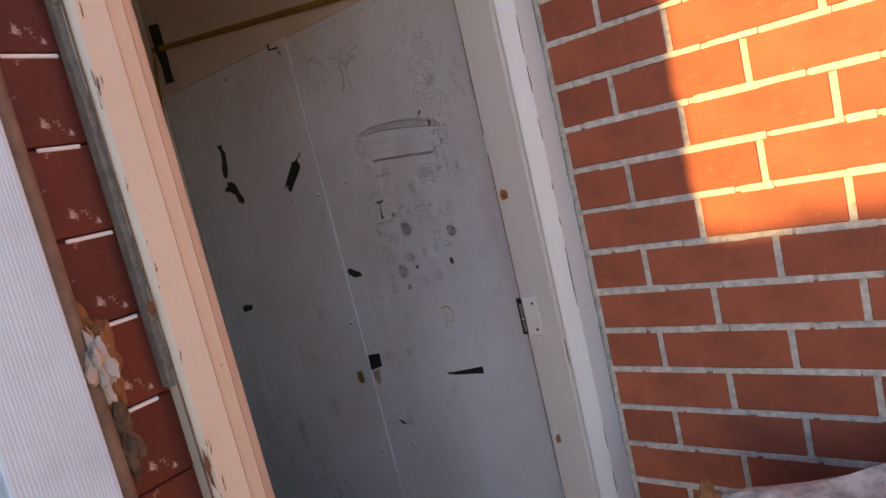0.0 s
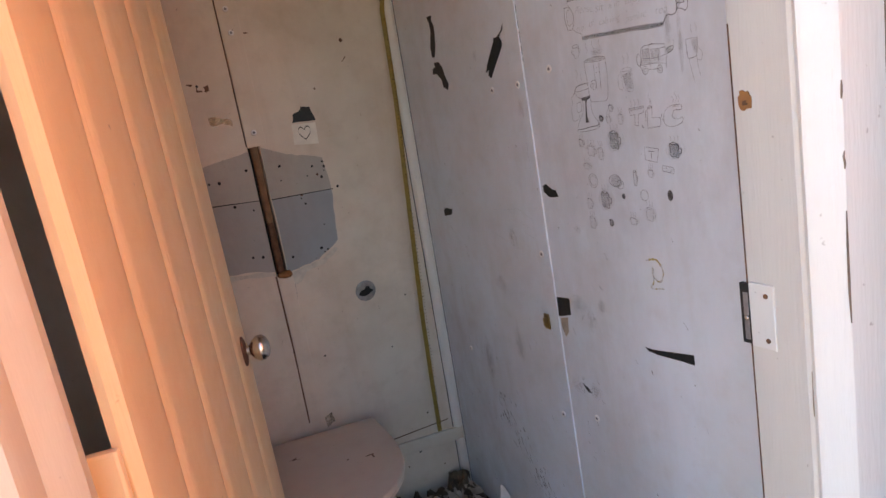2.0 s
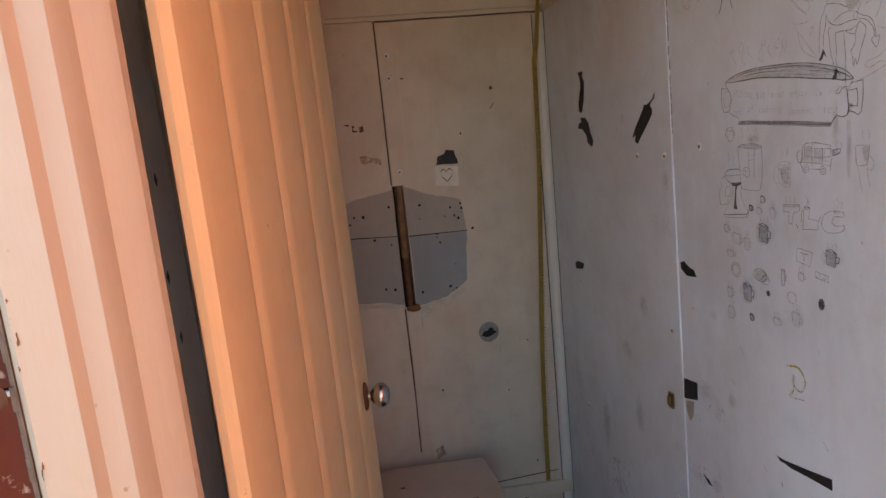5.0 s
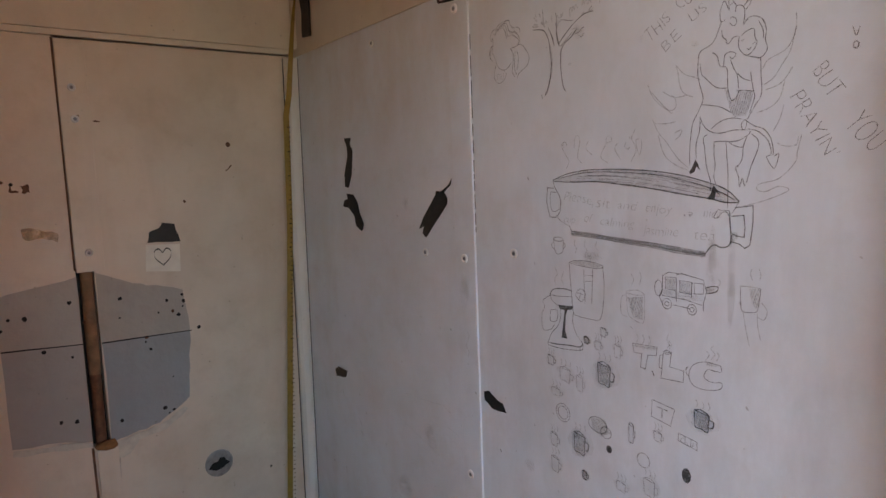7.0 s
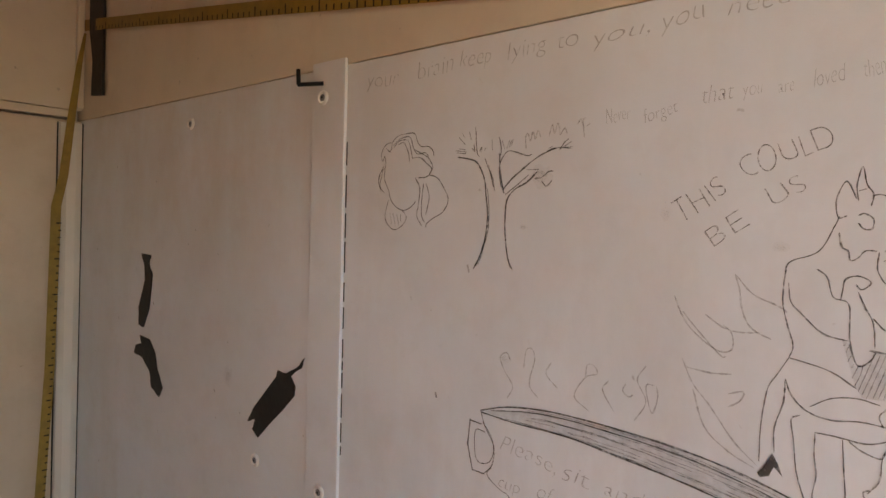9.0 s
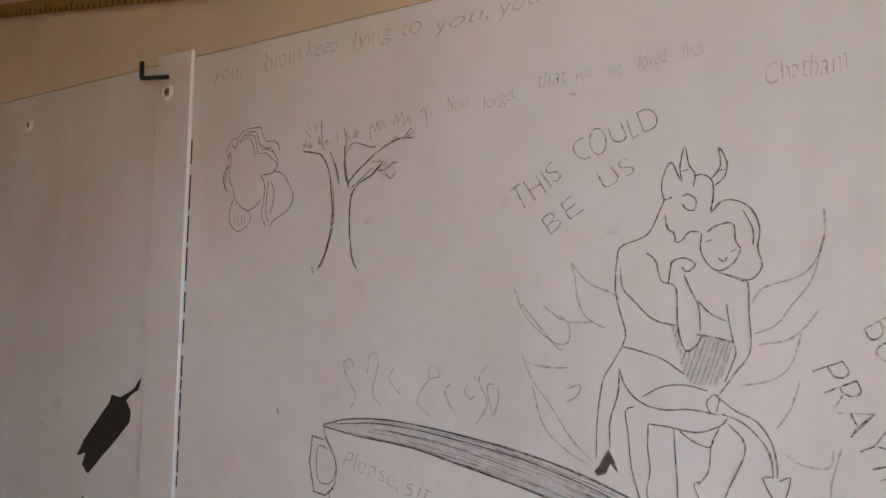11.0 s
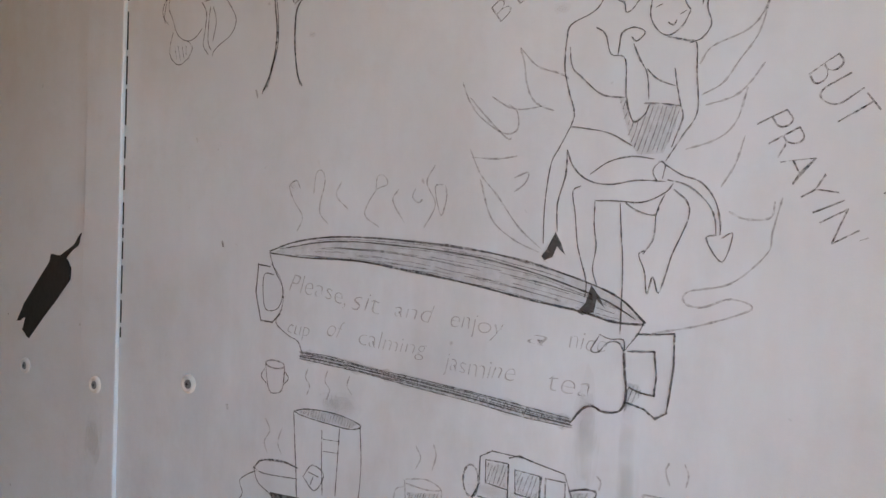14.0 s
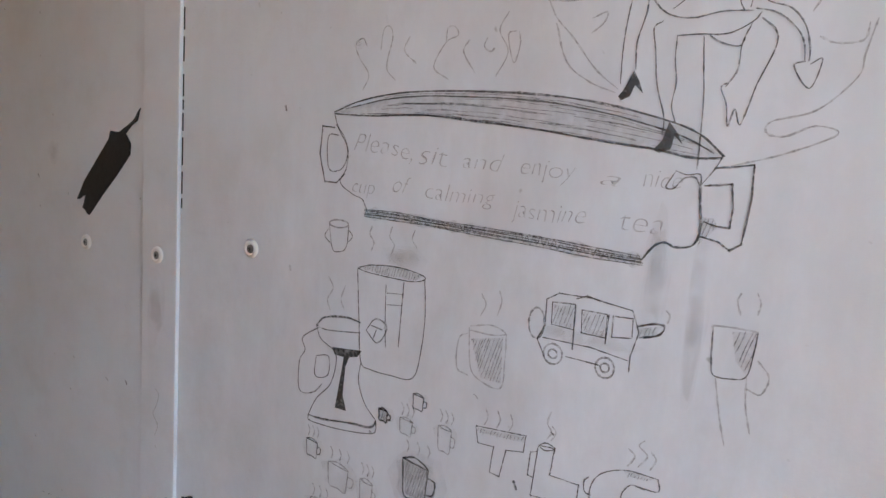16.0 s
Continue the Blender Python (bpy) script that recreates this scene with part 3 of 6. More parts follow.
def mug(u, v, w, h, kind):
    """A small mug with its rim, sides and handle."""
    pen = Pen("mug_drawing", "small pencil drawing of a mug")
    go = {"heavy": pen.heavy, "line": pen.line, "faint": pen.faint}[kind]
    a, b = w * 0.42, h * 0.46
    lean = -0.12 * w
    go((u - a, v + b), (u - a * 0.95, v), (u - a * 0.8, v - b), (u, v - b * 1.1), (u + a * 0.75, v - b * 1.0 + lean), (u + a * 0.9, v + lean), (u + a, v + b + lean))
    go((u - a, v + b), (u, v + b * 1.15), (u + a, v + b + lean), (u, v + b * 0.82), (u - a, v + b))
    go((u + a, v + b * 0.5 + lean), (u + a * 1.5, v + b * 0.35 + lean), (u + a * 1.4, v - b * 0.3 + lean), (u + a * 0.9, v - b * 0.4 + lean))
    for f in ((1.5, 1.15) if kind == "heavy" else (1.25,)):
        pen.area("halo", [(u + f * w * 0.62 * math.cos(k / 10 * math.tau) * pen.rng.uniform(0.7, 1.2), v + f * h * 0.6 * math.sin(k / 10 * math.tau) * pen.rng.uniform(0.7, 1.2)) for k in range(10)])
    if w > 1.2:
        for s in (-0.3, 0.05, 0.38):
            pen.faint((u + s * w, v + b * 1.35), (u + s * w + 0.15, v + b * 1.35 + 0.5), (u + s * w - 0.08, v + b * 1.35 + 0.95))
    if kind == "heavy":
        pen.shade((u - a * 0.9, v + b * 0.9), (u + a * 0.9, v + b * 0.9 + lean), (u + a * 0.7, v - b * 0.9 + lean), (u - a * 0.7, v - b * 0.9))
    pen.done()


NOTE = tagged(new("wall_writing"), "pencilled sentences on the white wall", "writing", "drawings on the wall")

pen = Pen("couple_drawing", "pencil drawing of a plain horned figure holding another figure")
pen.line((43.26, 164.81), (42.8, 164.75), (42.71, 165.76), (43.14, 166.79), (43.68, 165.78))
pen.line((43.75, 165.67), (43.66, 166.55), (43.88, 167.6), (44.11, 166.63), (44.42, 166.07), (44.38, 165.4))
pen.line((45.35, 165.8), (45.7, 166.47), (45.65, 167.44), (46.04, 166.63), (45.94, 165.89), (45.45, 165.37))
pen.line((43.76, 166.23), (44.12, 166.33))
pen.line((45.51, 166.11), (45.96, 166.25))
pen.line((44.42, 165.97), (44.86, 166.0), (45.3, 165.69), (45.4, 164.92), (45.28, 164.04))
pen.line((42.89, 164.8), (42.66, 164.2), (41.92, 162.71), (40.49, 162.05), (40.25, 161.26), (40.17, 159.65), (40.44, 158.35), (40.83, 157.06), (40.66, 156.27))
pen.line((42.92, 163.86), (43.06, 163.07), (43.37, 162.82), (43.5, 162.31), (43.86, 162.46), (44.21, 162.86), (44.73, 162.89))
pen.line((43.8, 164.84), (44.09, 164.95), (44.51, 164.65), (44.47, 164.11), (44.06, 164.1), (43.81, 164.43))
pen.line((40.46, 160.76), (40.63, 159.63), (41.23, 158.96), (42.37, 157.97), (43.6, 157.69))
pen.line((41.89, 161.71), (42.43, 161.25), (42.77, 160.14), (43.54, 159.78), (43.68, 157.78), (44.08, 156.4), (44.66, 156.64), (44.93, 157.23))
pen.line((43.14, 159.96), (43.22, 160.57), (43.35, 161.18), (43.95, 161.44), (44.54, 161.09), (44.11, 160.66), (43.84, 160.93))
pen.line((40.66, 156.27), (40.03, 155.14), (39.56, 154.17), (39.29, 151.89), (39.29, 149.62))
pen.line((40.66, 156.27), (41.63, 156.1), (42.89, 155.79), (44.11, 155.03))
pen.line((40.53, 154.99), (40.48, 153.55), (40.06, 151.93), (40.07, 150.33))
pen.line((40.53, 154.99), (40.89, 154.04), (41.71, 153.27), (42.96, 153.01), (44.45, 153.22), (45.89, 153.13))
pen.line((41.86, 153.59), (42.93, 154.24), (44.13, 154.49), (45.29, 154.3))
pen.line((41.4, 152.95), (40.93, 152.61), (41.12, 151.35), (41.34, 149.48), (41.87, 147.66), (41.83, 146.72))
pen.line((42.21, 152.11), (42.19, 150.8), (42.35, 149.57), (42.22, 148.32), (42.5, 147.42))
pen.line((42.21, 152.11), (43.29, 152.11), (44.77, 152.04), (45.9, 152.54), (46.31, 153.0))
pen.line((43.6, 151.97), (43.7, 150.3), (43.84, 148.49), (43.84, 144.86))
pen.line((43.89, 151.99), (44.49, 151.57), (45.37, 151.33), (45.64, 151.79))
pen.line((46.31, 152.71), (47.02, 152.02), (47.09, 151.16), (46.4, 149.35), (46.14, 148.45), (45.75, 147.23), (45.45, 148.08), (45.18, 147.15), (45.01, 148.32), (44.7, 149.19), (44.98, 149.45))
pen.line((45.9, 152.48), (45.53, 151.49), (45.4, 150.14), (44.9, 149.26))
pen.line((45.28, 163.89), (45.89, 164.56), (46.72, 164.45), (47.33, 163.93), (47.7, 163.01), (47.59, 162.01), (47.82, 161.12), (47.41, 160.43), (46.82, 160.27))
pen.line((45.08, 162.86), (45.64, 163.24), (46.42, 163.31), (46.55, 162.41), (46.78, 161.94))
pen.line((44.85, 162.79), (44.82, 161.82), (45.27, 161.03), (45.84, 160.78), (46.47, 161.23), (46.78, 161.94))
pen.line((46.87, 163.99), (47.35, 163.05), (47.37, 162.18))
pen.line((45.09, 162.34), (45.38, 162.43))
pen.line((46.29, 161.81), (46.62, 161.96))
pen.line((45.68, 161.45), (45.97, 161.3), (46.13, 161.53))
pen.line((45.7, 160.7), (46.68, 160.39), (47.15, 160.16), (47.21, 158.7), (47.31, 156.66), (46.66, 155.5), (45.86, 154.17))
pen.line((46.16, 159.04), (46.27, 158.15), (46.49, 157.11), (46.64, 156.38), (46.12, 154.91))
pen.line((44.74, 159.11), (45.33, 158.48), (46.19, 158.09))
pen.line((43.97, 160.52), (44.29, 159.74), (44.75, 158.81), (44.87, 157.45))
pen.line((44.64, 157.3), (45.5, 157.22), (46.49, 157.03))
pen.line((45.87, 154.02), (46.71, 153.46), (47.66, 153.06), (48.34, 152.1), (48.62, 150.99), (48.64, 150.37))
pen.line((46.02, 153.2), (46.99, 152.89), (47.95, 152.08), (48.36, 151.25), (48.45, 150.41))
pen.line((48.45, 150.41), (47.99, 150.17), (48.79, 149.03), (49.22, 150.42), (48.69, 150.23))
pen.line((45.46, 153.12), (45.25, 153.7), (45.58, 154.16), (45.87, 153.96), (45.74, 153.28))
pen.line((42.73, 144.68), (42.29, 143.84), (42.75, 143.77), (43.2, 144.3), (43.79, 144.4), (44.1, 144.0), (44.03, 144.59), (43.34, 144.54), (42.73, 144.74))
pen.shade((43.29, 157.79), (43.75, 157.47), (43.93, 156.25), (44.66, 156.64), (44.93, 157.23), (46.49, 157.03), (46.24, 155.79), (45.71, 154.61), (44.42, 154.58), (44.05, 155.18))
pen.fill((39.21, 148.9), (39.54, 149.32), (40.01, 150.32), (40.36, 149.71), (40.61, 149.03), (40.13, 149.5), (39.88, 148.87), (39.39, 148.66))
pen.fill((41.44, 145.88), (41.9, 146.41), (42.19, 147.44), (42.67, 146.83), (42.99, 146.19), (42.52, 146.65), (42.38, 145.92), (41.76, 145.71))
pen.done()

pen = Pen("flames_drawing", "faint pencil flames drawn around the horned figure")
pen.faint((50.52, 164.09), (50.57, 162.69), (50.16, 161.35), (49.43, 160.57), (47.9, 159.96), (47.34, 159.13))
pen.faint((50.55, 162.7), (50.06, 160.52), (49.21, 159.17), (48.47, 158.07), (47.48, 157.53))
pen.faint((50.33, 158.92), (49.74, 158.03), (49.0, 157.35), (47.7, 157.0))
pen.faint((49.62, 157.75), (49.15, 156.08), (48.27, 155.23), (46.81, 154.77))
pen.faint((49.59, 155.38), (49.2, 153.97), (48.58, 152.82))
pen.faint((48.99, 151.58), (49.76, 151.21), (50.85, 151.29), (51.03, 152.12))
pen.faint((51.35, 152.28), (50.98, 150.62), (50.77, 149.52), (49.2, 147.96), (47.26, 147.43), (47.08, 146.83), (47.94, 146.66), (49.22, 147.18), (50.22, 146.77), (47.96, 145.76), (45.52, 145.08))
pen.faint((37.44, 161.07), (37.72, 160.12), (37.86, 159.11), (38.24, 158.1), (38.78, 157.59), (39.64, 157.25))
pen.faint((37.44, 161.07), (38.53, 159.9), (39.91, 159.34), (40.42, 159.0))
pen.faint((33.67, 159.4), (34.18, 158.22), (34.99, 157.16), (36.52, 156.12), (37.41, 156.29), (37.38, 157.29), (36.83, 157.8))
pen.faint((35.7, 158.35), (36.83, 157.64), (37.73, 157.45), (39.12, 157.58))
pen.faint((34.25, 158.39), (35.37, 157.16), (36.71, 155.85), (37.07, 155.78))
pen.faint((34.36, 155.26), (35.1, 153.72), (36.27, 152.4), (37.77, 150.48), (39.2, 149.29))
pen.faint((34.5, 154.74), (36.2, 154.6), (37.46, 154.72))
pen.faint((35.12, 153.37), (35.94, 151.02), (37.44, 149.79), (39.03, 149.11))
pen.faint((37.33, 153.45), (38.2, 153.74), (38.04, 153.14), (37.35, 152.61))
pen.done()

pen = Pen("steam_drawing", "faint pencil wisps of steam above the drawn tureen")
pen.faint((20.57, 149.84), (21.06, 150.89), (20.2, 152.07), (19.77, 153.08), (20.4, 153.51), (20.81, 152.91))
pen.faint((23.41, 150.42), (22.61, 151.37), (23.03, 153.38), (22.74, 154.17), (22.23, 153.96), (22.04, 152.55))
pen.faint((25.1, 151.5), (24.08, 152.43), (24.53, 153.42))
pen.faint((27.74, 150.31), (26.54, 151.19), (27.41, 152.75), (28.3, 153.15), (28.06, 153.71), (27.51, 153.69), (27.41, 152.75))
pen.faint((29.73, 150.63), (28.79, 152.05), (29.21, 152.81))
pen.faint((31.23, 150.36), (32.01, 151.84), (31.34, 153.25), (31.92, 154.34))
pen.faint((32.58, 153.11), (31.97, 152.91), (32.44, 151.16), (32.81, 152.24), (32.7, 153.12))
pen.faint((30.51, 152.86), (30.31, 152.31), (30.75, 151.96), (31.08, 152.16))
pen.done()

pen = Pen("tureen_drawing", "pencil drawing of a wide two-handled tea tureen")
pen.heavy((17.99, 148.29), (20.34, 149.01), (23.45, 149.52), (26.37, 149.57), (29.99, 149.47), (34.49, 149.14), (38.19, 148.54), (41.55, 147.68), (43.73, 146.81), (45.17, 145.61))
pen.heavy((18.0, 148.2), (21.46, 148.0), (25.97, 147.93), (30.06, 147.55), (34.57, 146.97), (38.6, 146.29), (41.6, 145.87), (43.47, 145.47), (45.08, 145.51))
pen.line((18.99, 148.53), (23.47, 149.2), (28.23, 149.19), (34.51, 148.72), (39.24, 147.8), (42.83, 146.66), (44.64, 145.74))
pen.shade((17.99, 148.24), (23.46, 149.44), (29.99, 149.4), (34.5, 149.07), (38.19, 148.47), (41.55, 147.62), (43.73, 146.75), (44.94, 145.61), (43.47, 145.53), (41.6, 145.94), (38.6, 146.36), (34.57, 147.04), (30.06, 147.62), (25.97, 148.01), (21.45, 148.08))
pen.strong((18.1, 147.16), (16.95, 147.27), (16.71, 145.13), (17.27, 143.08), (18.42, 143.03), (19.22, 143.76))
pen.line((18.53, 146.58), (17.56, 146.57), (17.46, 145.21), (17.8, 143.99), (18.92, 144.13), (19.43, 145.23), (19.09, 146.43), (18.21, 147.38))
pen.line((18.0, 148.2), (18.51, 146.99), (19.41, 145.64), (19.37, 144.19), (18.86, 143.09), (20.12, 142.24), (20.94, 141.96), (21.51, 141.05))
pen.band((21.21, 140.95), (23.99, 140.9), (26.86, 140.67), (30.83, 140.38), (34.83, 140.1), (38.48, 139.75), (41.32, 139.55))
pen.heavy((41.31, 139.64), (41.88, 140.42), (42.47, 140.73), (43.1, 140.53), (43.98, 140.71), (44.29, 141.52), (44.24, 142.76), (44.07, 143.99))
pen.line((45.12, 145.7), (44.76, 144.93), (44.13, 143.99))
pen.strong((44.76, 144.93), (45.73, 145.02), (46.67, 145.14), (46.69, 143.51), (46.56, 142.01), (46.38, 140.94), (45.86, 140.58), (45.26, 140.99), (44.32, 141.21))
pen.strong((44.28, 144.0), (44.99, 144.03), (45.68, 144.12), (45.85, 142.86), (45.75, 141.79), (45.04, 141.83), (44.45, 142.0))
pen.shade((44.22, 142.29), (44.92, 142.25), (45.19, 141.78), (44.54, 141.08), (44.2, 140.58))
pen.done()

pen = Pen("barrel_mug_drawing", "pencil drawing of a tall barrel-shaped mug")
pen.line((20.8, 136.84), (21.1, 133.26), (21.45, 129.87), (22.37, 129.4), (24.18, 129.33), (26.14, 129.52), (26.72, 131.69), (26.9, 134.14), (26.74, 136.72))
pen.line((20.8, 136.84), (22.2, 137.21), (24.7, 137.28), (26.73, 136.84), (25.95, 136.42), (23.76, 136.48), (21.71, 136.65), (20.8, 136.84))
pen.line((23.44, 135.9), (23.52, 133.63), (23.66, 131.34))
pen.line((25.0, 136.3), (24.95, 134.66), (24.8, 131.54))
pen.line((23.58, 135.3), (25.05, 135.41))
pen.line((23.63, 134.47), (25.01, 134.59))
pen.line((21.84, 132.3), (22.67, 133.29), (23.72, 132.82), (22.93, 131.51), (21.84, 132.3))
pen.heavy((22.35, 132.68), (23.28, 132.54))
pen.heavy((22.82, 132.59), (22.55, 131.87))
pen.shade((21.17, 136.93), (22.2, 137.21), (24.7, 137.28), (26.54, 136.89), (25.95, 136.5), (23.75, 136.56), (21.71, 136.69))
pen.done()

pen = Pen("tankard_drawing", "pencil drawing of a flared tankard with a lid")
pen.heavy((16.99, 131.96), (17.82, 132.67), (19.77, 132.97), (21.29, 132.77))
pen.line((16.99, 131.96), (18.15, 131.7), (21.33, 132.0))
pen.line((16.99, 131.96), (17.5, 130.92), (18.79, 130.25), (19.12, 129.42), (18.65, 127.54), (17.27, 126.1), (16.45, 124.53))
pen.heavy((16.45, 124.53), (17.93, 124.56), (20.74, 124.88), (22.62, 125.03), (23.11, 125.67))
pen.line((16.45, 124.53), (16.77, 124.14), (19.67, 124.17), (22.65, 124.56), (23.14, 125.03), (23.11, 125.67))
pen.line((23.11, 125.67), (21.99, 126.72), (21.38, 128.11), (21.34, 128.97), (21.55, 129.89))
pen.fill((18.67, 130.45), (21.51, 130.66), (21.11, 130.11), (20.36, 129.97), (20.02, 129.15), (19.86, 126.9), (20.26, 125.74), (19.14, 125.75), (19.48, 127.71), (19.82, 129.86), (18.92, 129.92))
pen.line((17.29, 131.78), (16.14, 131.14), (15.57, 130.59), (15.91, 129.73), (15.35, 128.7), (15.46, 126.4), (16.96, 126.49), (17.79, 127.36))
pen.line((17.11, 129.49), (18.37, 129.64), (18.33, 128.15), (17.07, 127.89), (17.11, 129.49))
pen.faint((18.36, 133.28), (18.03, 134.12), (18.55, 135.06), (18.06, 135.88))
pen.faint((19.74, 133.48), (19.37, 134.3), (19.75, 135.43))
pen.done()

pen = Pen("square_mug_drawing", "faint pencil drawing of a square mug")
pen.faint((30.42, 133.91), (30.69, 131.24), (31.51, 130.43), (32.99, 130.24), (33.18, 132.1), (33.17, 133.9))
pen.faint((30.5, 134.0), (32.08, 134.29), (33.13, 133.9), (32.13, 133.65), (30.52, 133.73))
pen.faint((30.44, 133.52), (29.69, 133.01), (29.65, 131.03), (30.55, 130.62))
pen.faint((31.21, 134.8), (31.57, 135.61), (31.19, 136.31))
pen.faint((32.44, 134.99), (32.7, 135.96), (32.49, 136.67))
pen.shade((30.6, 133.16), (32.95, 133.57), (32.97, 130.54), (31.5, 130.62))
pen.done()

pen = Pen("jeep_drawing", "pencil drawing of a boxy off-road car")
pen.edge((35.78, 136.57), (36.56, 137.03), (38.7, 136.97), (41.08, 136.57), (41.51, 135.37), (41.14, 133.95), (41.12, 132.93))
pen.edge((36.16, 136.44), (37.61, 136.47), (37.63, 134.9), (36.16, 135.01), (36.16, 136.44))
pen.edge((38.06, 136.19), (39.62, 136.15), (39.57, 134.7), (38.1, 134.8), (38.06, 136.19))
pen.edge((39.96, 136.13), (41.12, 136.14), (41.15, 134.97), (39.97, 134.84), (39.96, 136.13))
pen.edge((35.78, 136.57), (35.79, 134.95), (35.29, 133.97), (35.73, 133.13))
pen.edge((35.66, 134.1), (38.59, 134.01), (41.0, 133.59))
pen.edge((37.22, 133.16), (39.36, 133.0))
pen.edge((37.68, 136.48), (37.62, 133.66))
pen.edge((39.72, 136.16), (39.6, 134.36))
pen.heavy((41.32, 135.67), (42.26, 135.99), (42.89, 135.92), (42.62, 135.39), (41.54, 135.04))
pen.edge((37.66, 136.83), (38.34, 137.1), (39.05, 136.92))
pen.shade((36.24, 136.28), (37.51, 136.35), (37.51, 134.98), (36.26, 135.1))
pen.shade((38.14, 136.1), (39.53, 136.06), (39.5, 134.79), (38.17, 134.88))
pen.shade((41.33, 135.6), (42.73, 135.9), (42.47, 135.36), (41.54, 135.04))
pen.ring(35.21, 134.97, 0.53, 0.97)
pen.ring(36.41, 133.18, 0.62, 0.64)
pen.ring(36.41, 133.18, 0.29, 0.28)
pen.ring(39.71, 132.93, 0.57, 0.62)
pen.ring(39.71, 132.93, 0.27, 0.27)
pen.faint((43.03, 136.11), (43.14, 136.61), (42.9, 136.9))
pen.done()

pen = Pen("goblet_drawing", "pencil drawing of a shaded mug with runs below it")
pen.line((45.46, 136.18), (45.5, 134.45), (45.69, 133.69), (46.49, 133.63), (47.3, 133.92), (47.57, 135.46), (47.67, 136.39))
pen.faint((45.46, 136.18), (45.44, 136.4), (46.52, 136.45), (47.67, 136.39))
pen.shade((46.4, 136.24), (47.68, 136.33), (47.6, 135.15), (47.24, 134.0), (46.68, 134.67))
pen.faint((45.79, 133.55), (46.18, 131.4), (46.55, 129.89))
pen.faint((47.31, 133.86), (47.4, 132.32), (47.73, 130.83))
pen.faint((47.76, 134.88), (48.37, 134.08), (48.06, 133.09), (47.36, 133.25))
pen.faint((46.73, 137.16), (46.52, 137.9), (46.67, 138.38))
pen.faint((47.54, 137.29), (47.64, 137.91), (47.43, 138.48))
pen.done()

pen = Pen("letter_T_mug_drawing", "letter T drawn as a mug in pencil")
pen.edge((31.4, 127.3), (35.0, 127.5), (34.9, 126.4), (33.7, 126.2), (33.3, 124.3), (32.6, 124.4), (32.8, 126.2), (31.6, 126.2), (31.4, 127.3))
pen.shade((31.5, 127.2), (35.0, 127.4), (34.9, 127.0), (31.6, 126.9))
for du in (0.6, 1.5, 2.4):
    pen.faint((31.4 + du, 127.5), (31.4 + du + 0.25, 127.5 + 0.6), (31.4 + du + 0.05, 127.5 + 1.2))
pen.done()

pen = Pen("letter_L_mug_drawing", "letter L drawn as a mug in pencil")
pen.edge((35.9, 127.1), (37.0, 127.2), (36.8, 125.4), (38.7, 125.3), (38.6, 123.9), (35.6, 123.7), (35.9, 127.1))
pen.edge((35.8, 126.7), (35.4, 126.5), (35.3, 125.0), (35.7, 124.9))
pen.line((35.9, 127.1), (36.4, 127.4), (37.0, 127.2), (36.4, 126.9), (35.9, 127.1))
pen.faint((36.4, 127.6), (36.7, 128.2), (36.4, 128.7), (36.6, 129.5))
pen.faint((36.7, 127.6), (37.0, 128.2), (36.7, 128.6))
pen.done()

pen = Pen("letter_C_mug_drawing", "letter C drawn as a teapot in pencil")
pen.line((43.3, 127.0), (41.4, 127.0), (40.0, 126.4), (39.4, 125.4), (39.5, 124.3), (40.4, 123.7), (42.0, 123.8), (43.3, 124.3), (43.4, 125.0), (42.4, 124.8), (41.5, 125.0), (41.3, 125.5), (41.8, 126.2), (42.6, 126.2), (43.4, 126.3), (43.3, 127.0))
pen.line((39.3, 126.0), (39.0, 125.7), (39.1, 125.0), (39.5, 124.9))
pen.shade((41.3, 127.0), (43.2, 127.0), (42.6, 126.7), (41.5, 126.7))
pen.faint((41.5, 127.3), (41.9, 128.0), (41.5, 128.4))
pen.faint((42.1, 127.4), (42.6, 128.2), (42.1, 128.7), (42.4, 129.1))
pen.faint((42.8, 127.4), (43.1, 128.1), (42.8, 128.5))
pen.done()

pen = Pen("spotted_cup_drawing", "small pencil drawing of a spotted cup")
pen.line((17.91, 139.87), (18.28, 138.08), (18.96, 137.85), (19.65, 138.3), (19.83, 139.93))
pen.ring(18.85, 139.98, 0.92, 0.29)
pen.line((17.87, 139.56), (17.5, 138.97), (18.04, 138.49))
pen.line((19.85, 139.59), (20.2, 139.12), (19.69, 138.56))
pen.faint((22.03, 140.1), (21.81, 139.46), (22.2, 138.88), (21.98, 138.23))
pen.faint((23.79, 140.16), (23.59, 139.41), (24.02, 138.84), (23.76, 138.12))
pen.faint((25.73, 140.07), (25.53, 139.38), (25.95, 138.82))
pen.done()

pen = Pen("portrait_drawing", "pencil sketch of long wavy hair around a plain oval")
pen.line((5.58, 166.72), (5.15, 167.73), (5.53, 168.66), (6.09, 168.98), (5.96, 170.05), (5.69, 169.6), (5.5, 170.35), (6.04, 171.1), (6.82, 171.18), (6.65, 170.44), (6.13, 170.75))
pen.line((6.82, 171.18), (7.49, 171.75), (8.66, 171.95), (9.68, 171.89), (10.05, 171.14), (10.54, 170.7), (11.4, 170.62), (11.94, 170.18), (12.02, 169.81))
pen.line((6.97, 170.97), (7.99, 171.58), (9.15, 171.6), (9.54, 170.75), (10.11, 170.07), (11.1, 170.07), (11.66, 169.31))
pen.line((7.13, 170.76), (7.8, 171.33), (8.9, 171.31), (9.29, 170.32), (9.47, 169.69))
pen.line((7.67, 171.01), (8.36, 171.15), (8.96, 170.22), (9.14, 169.41))
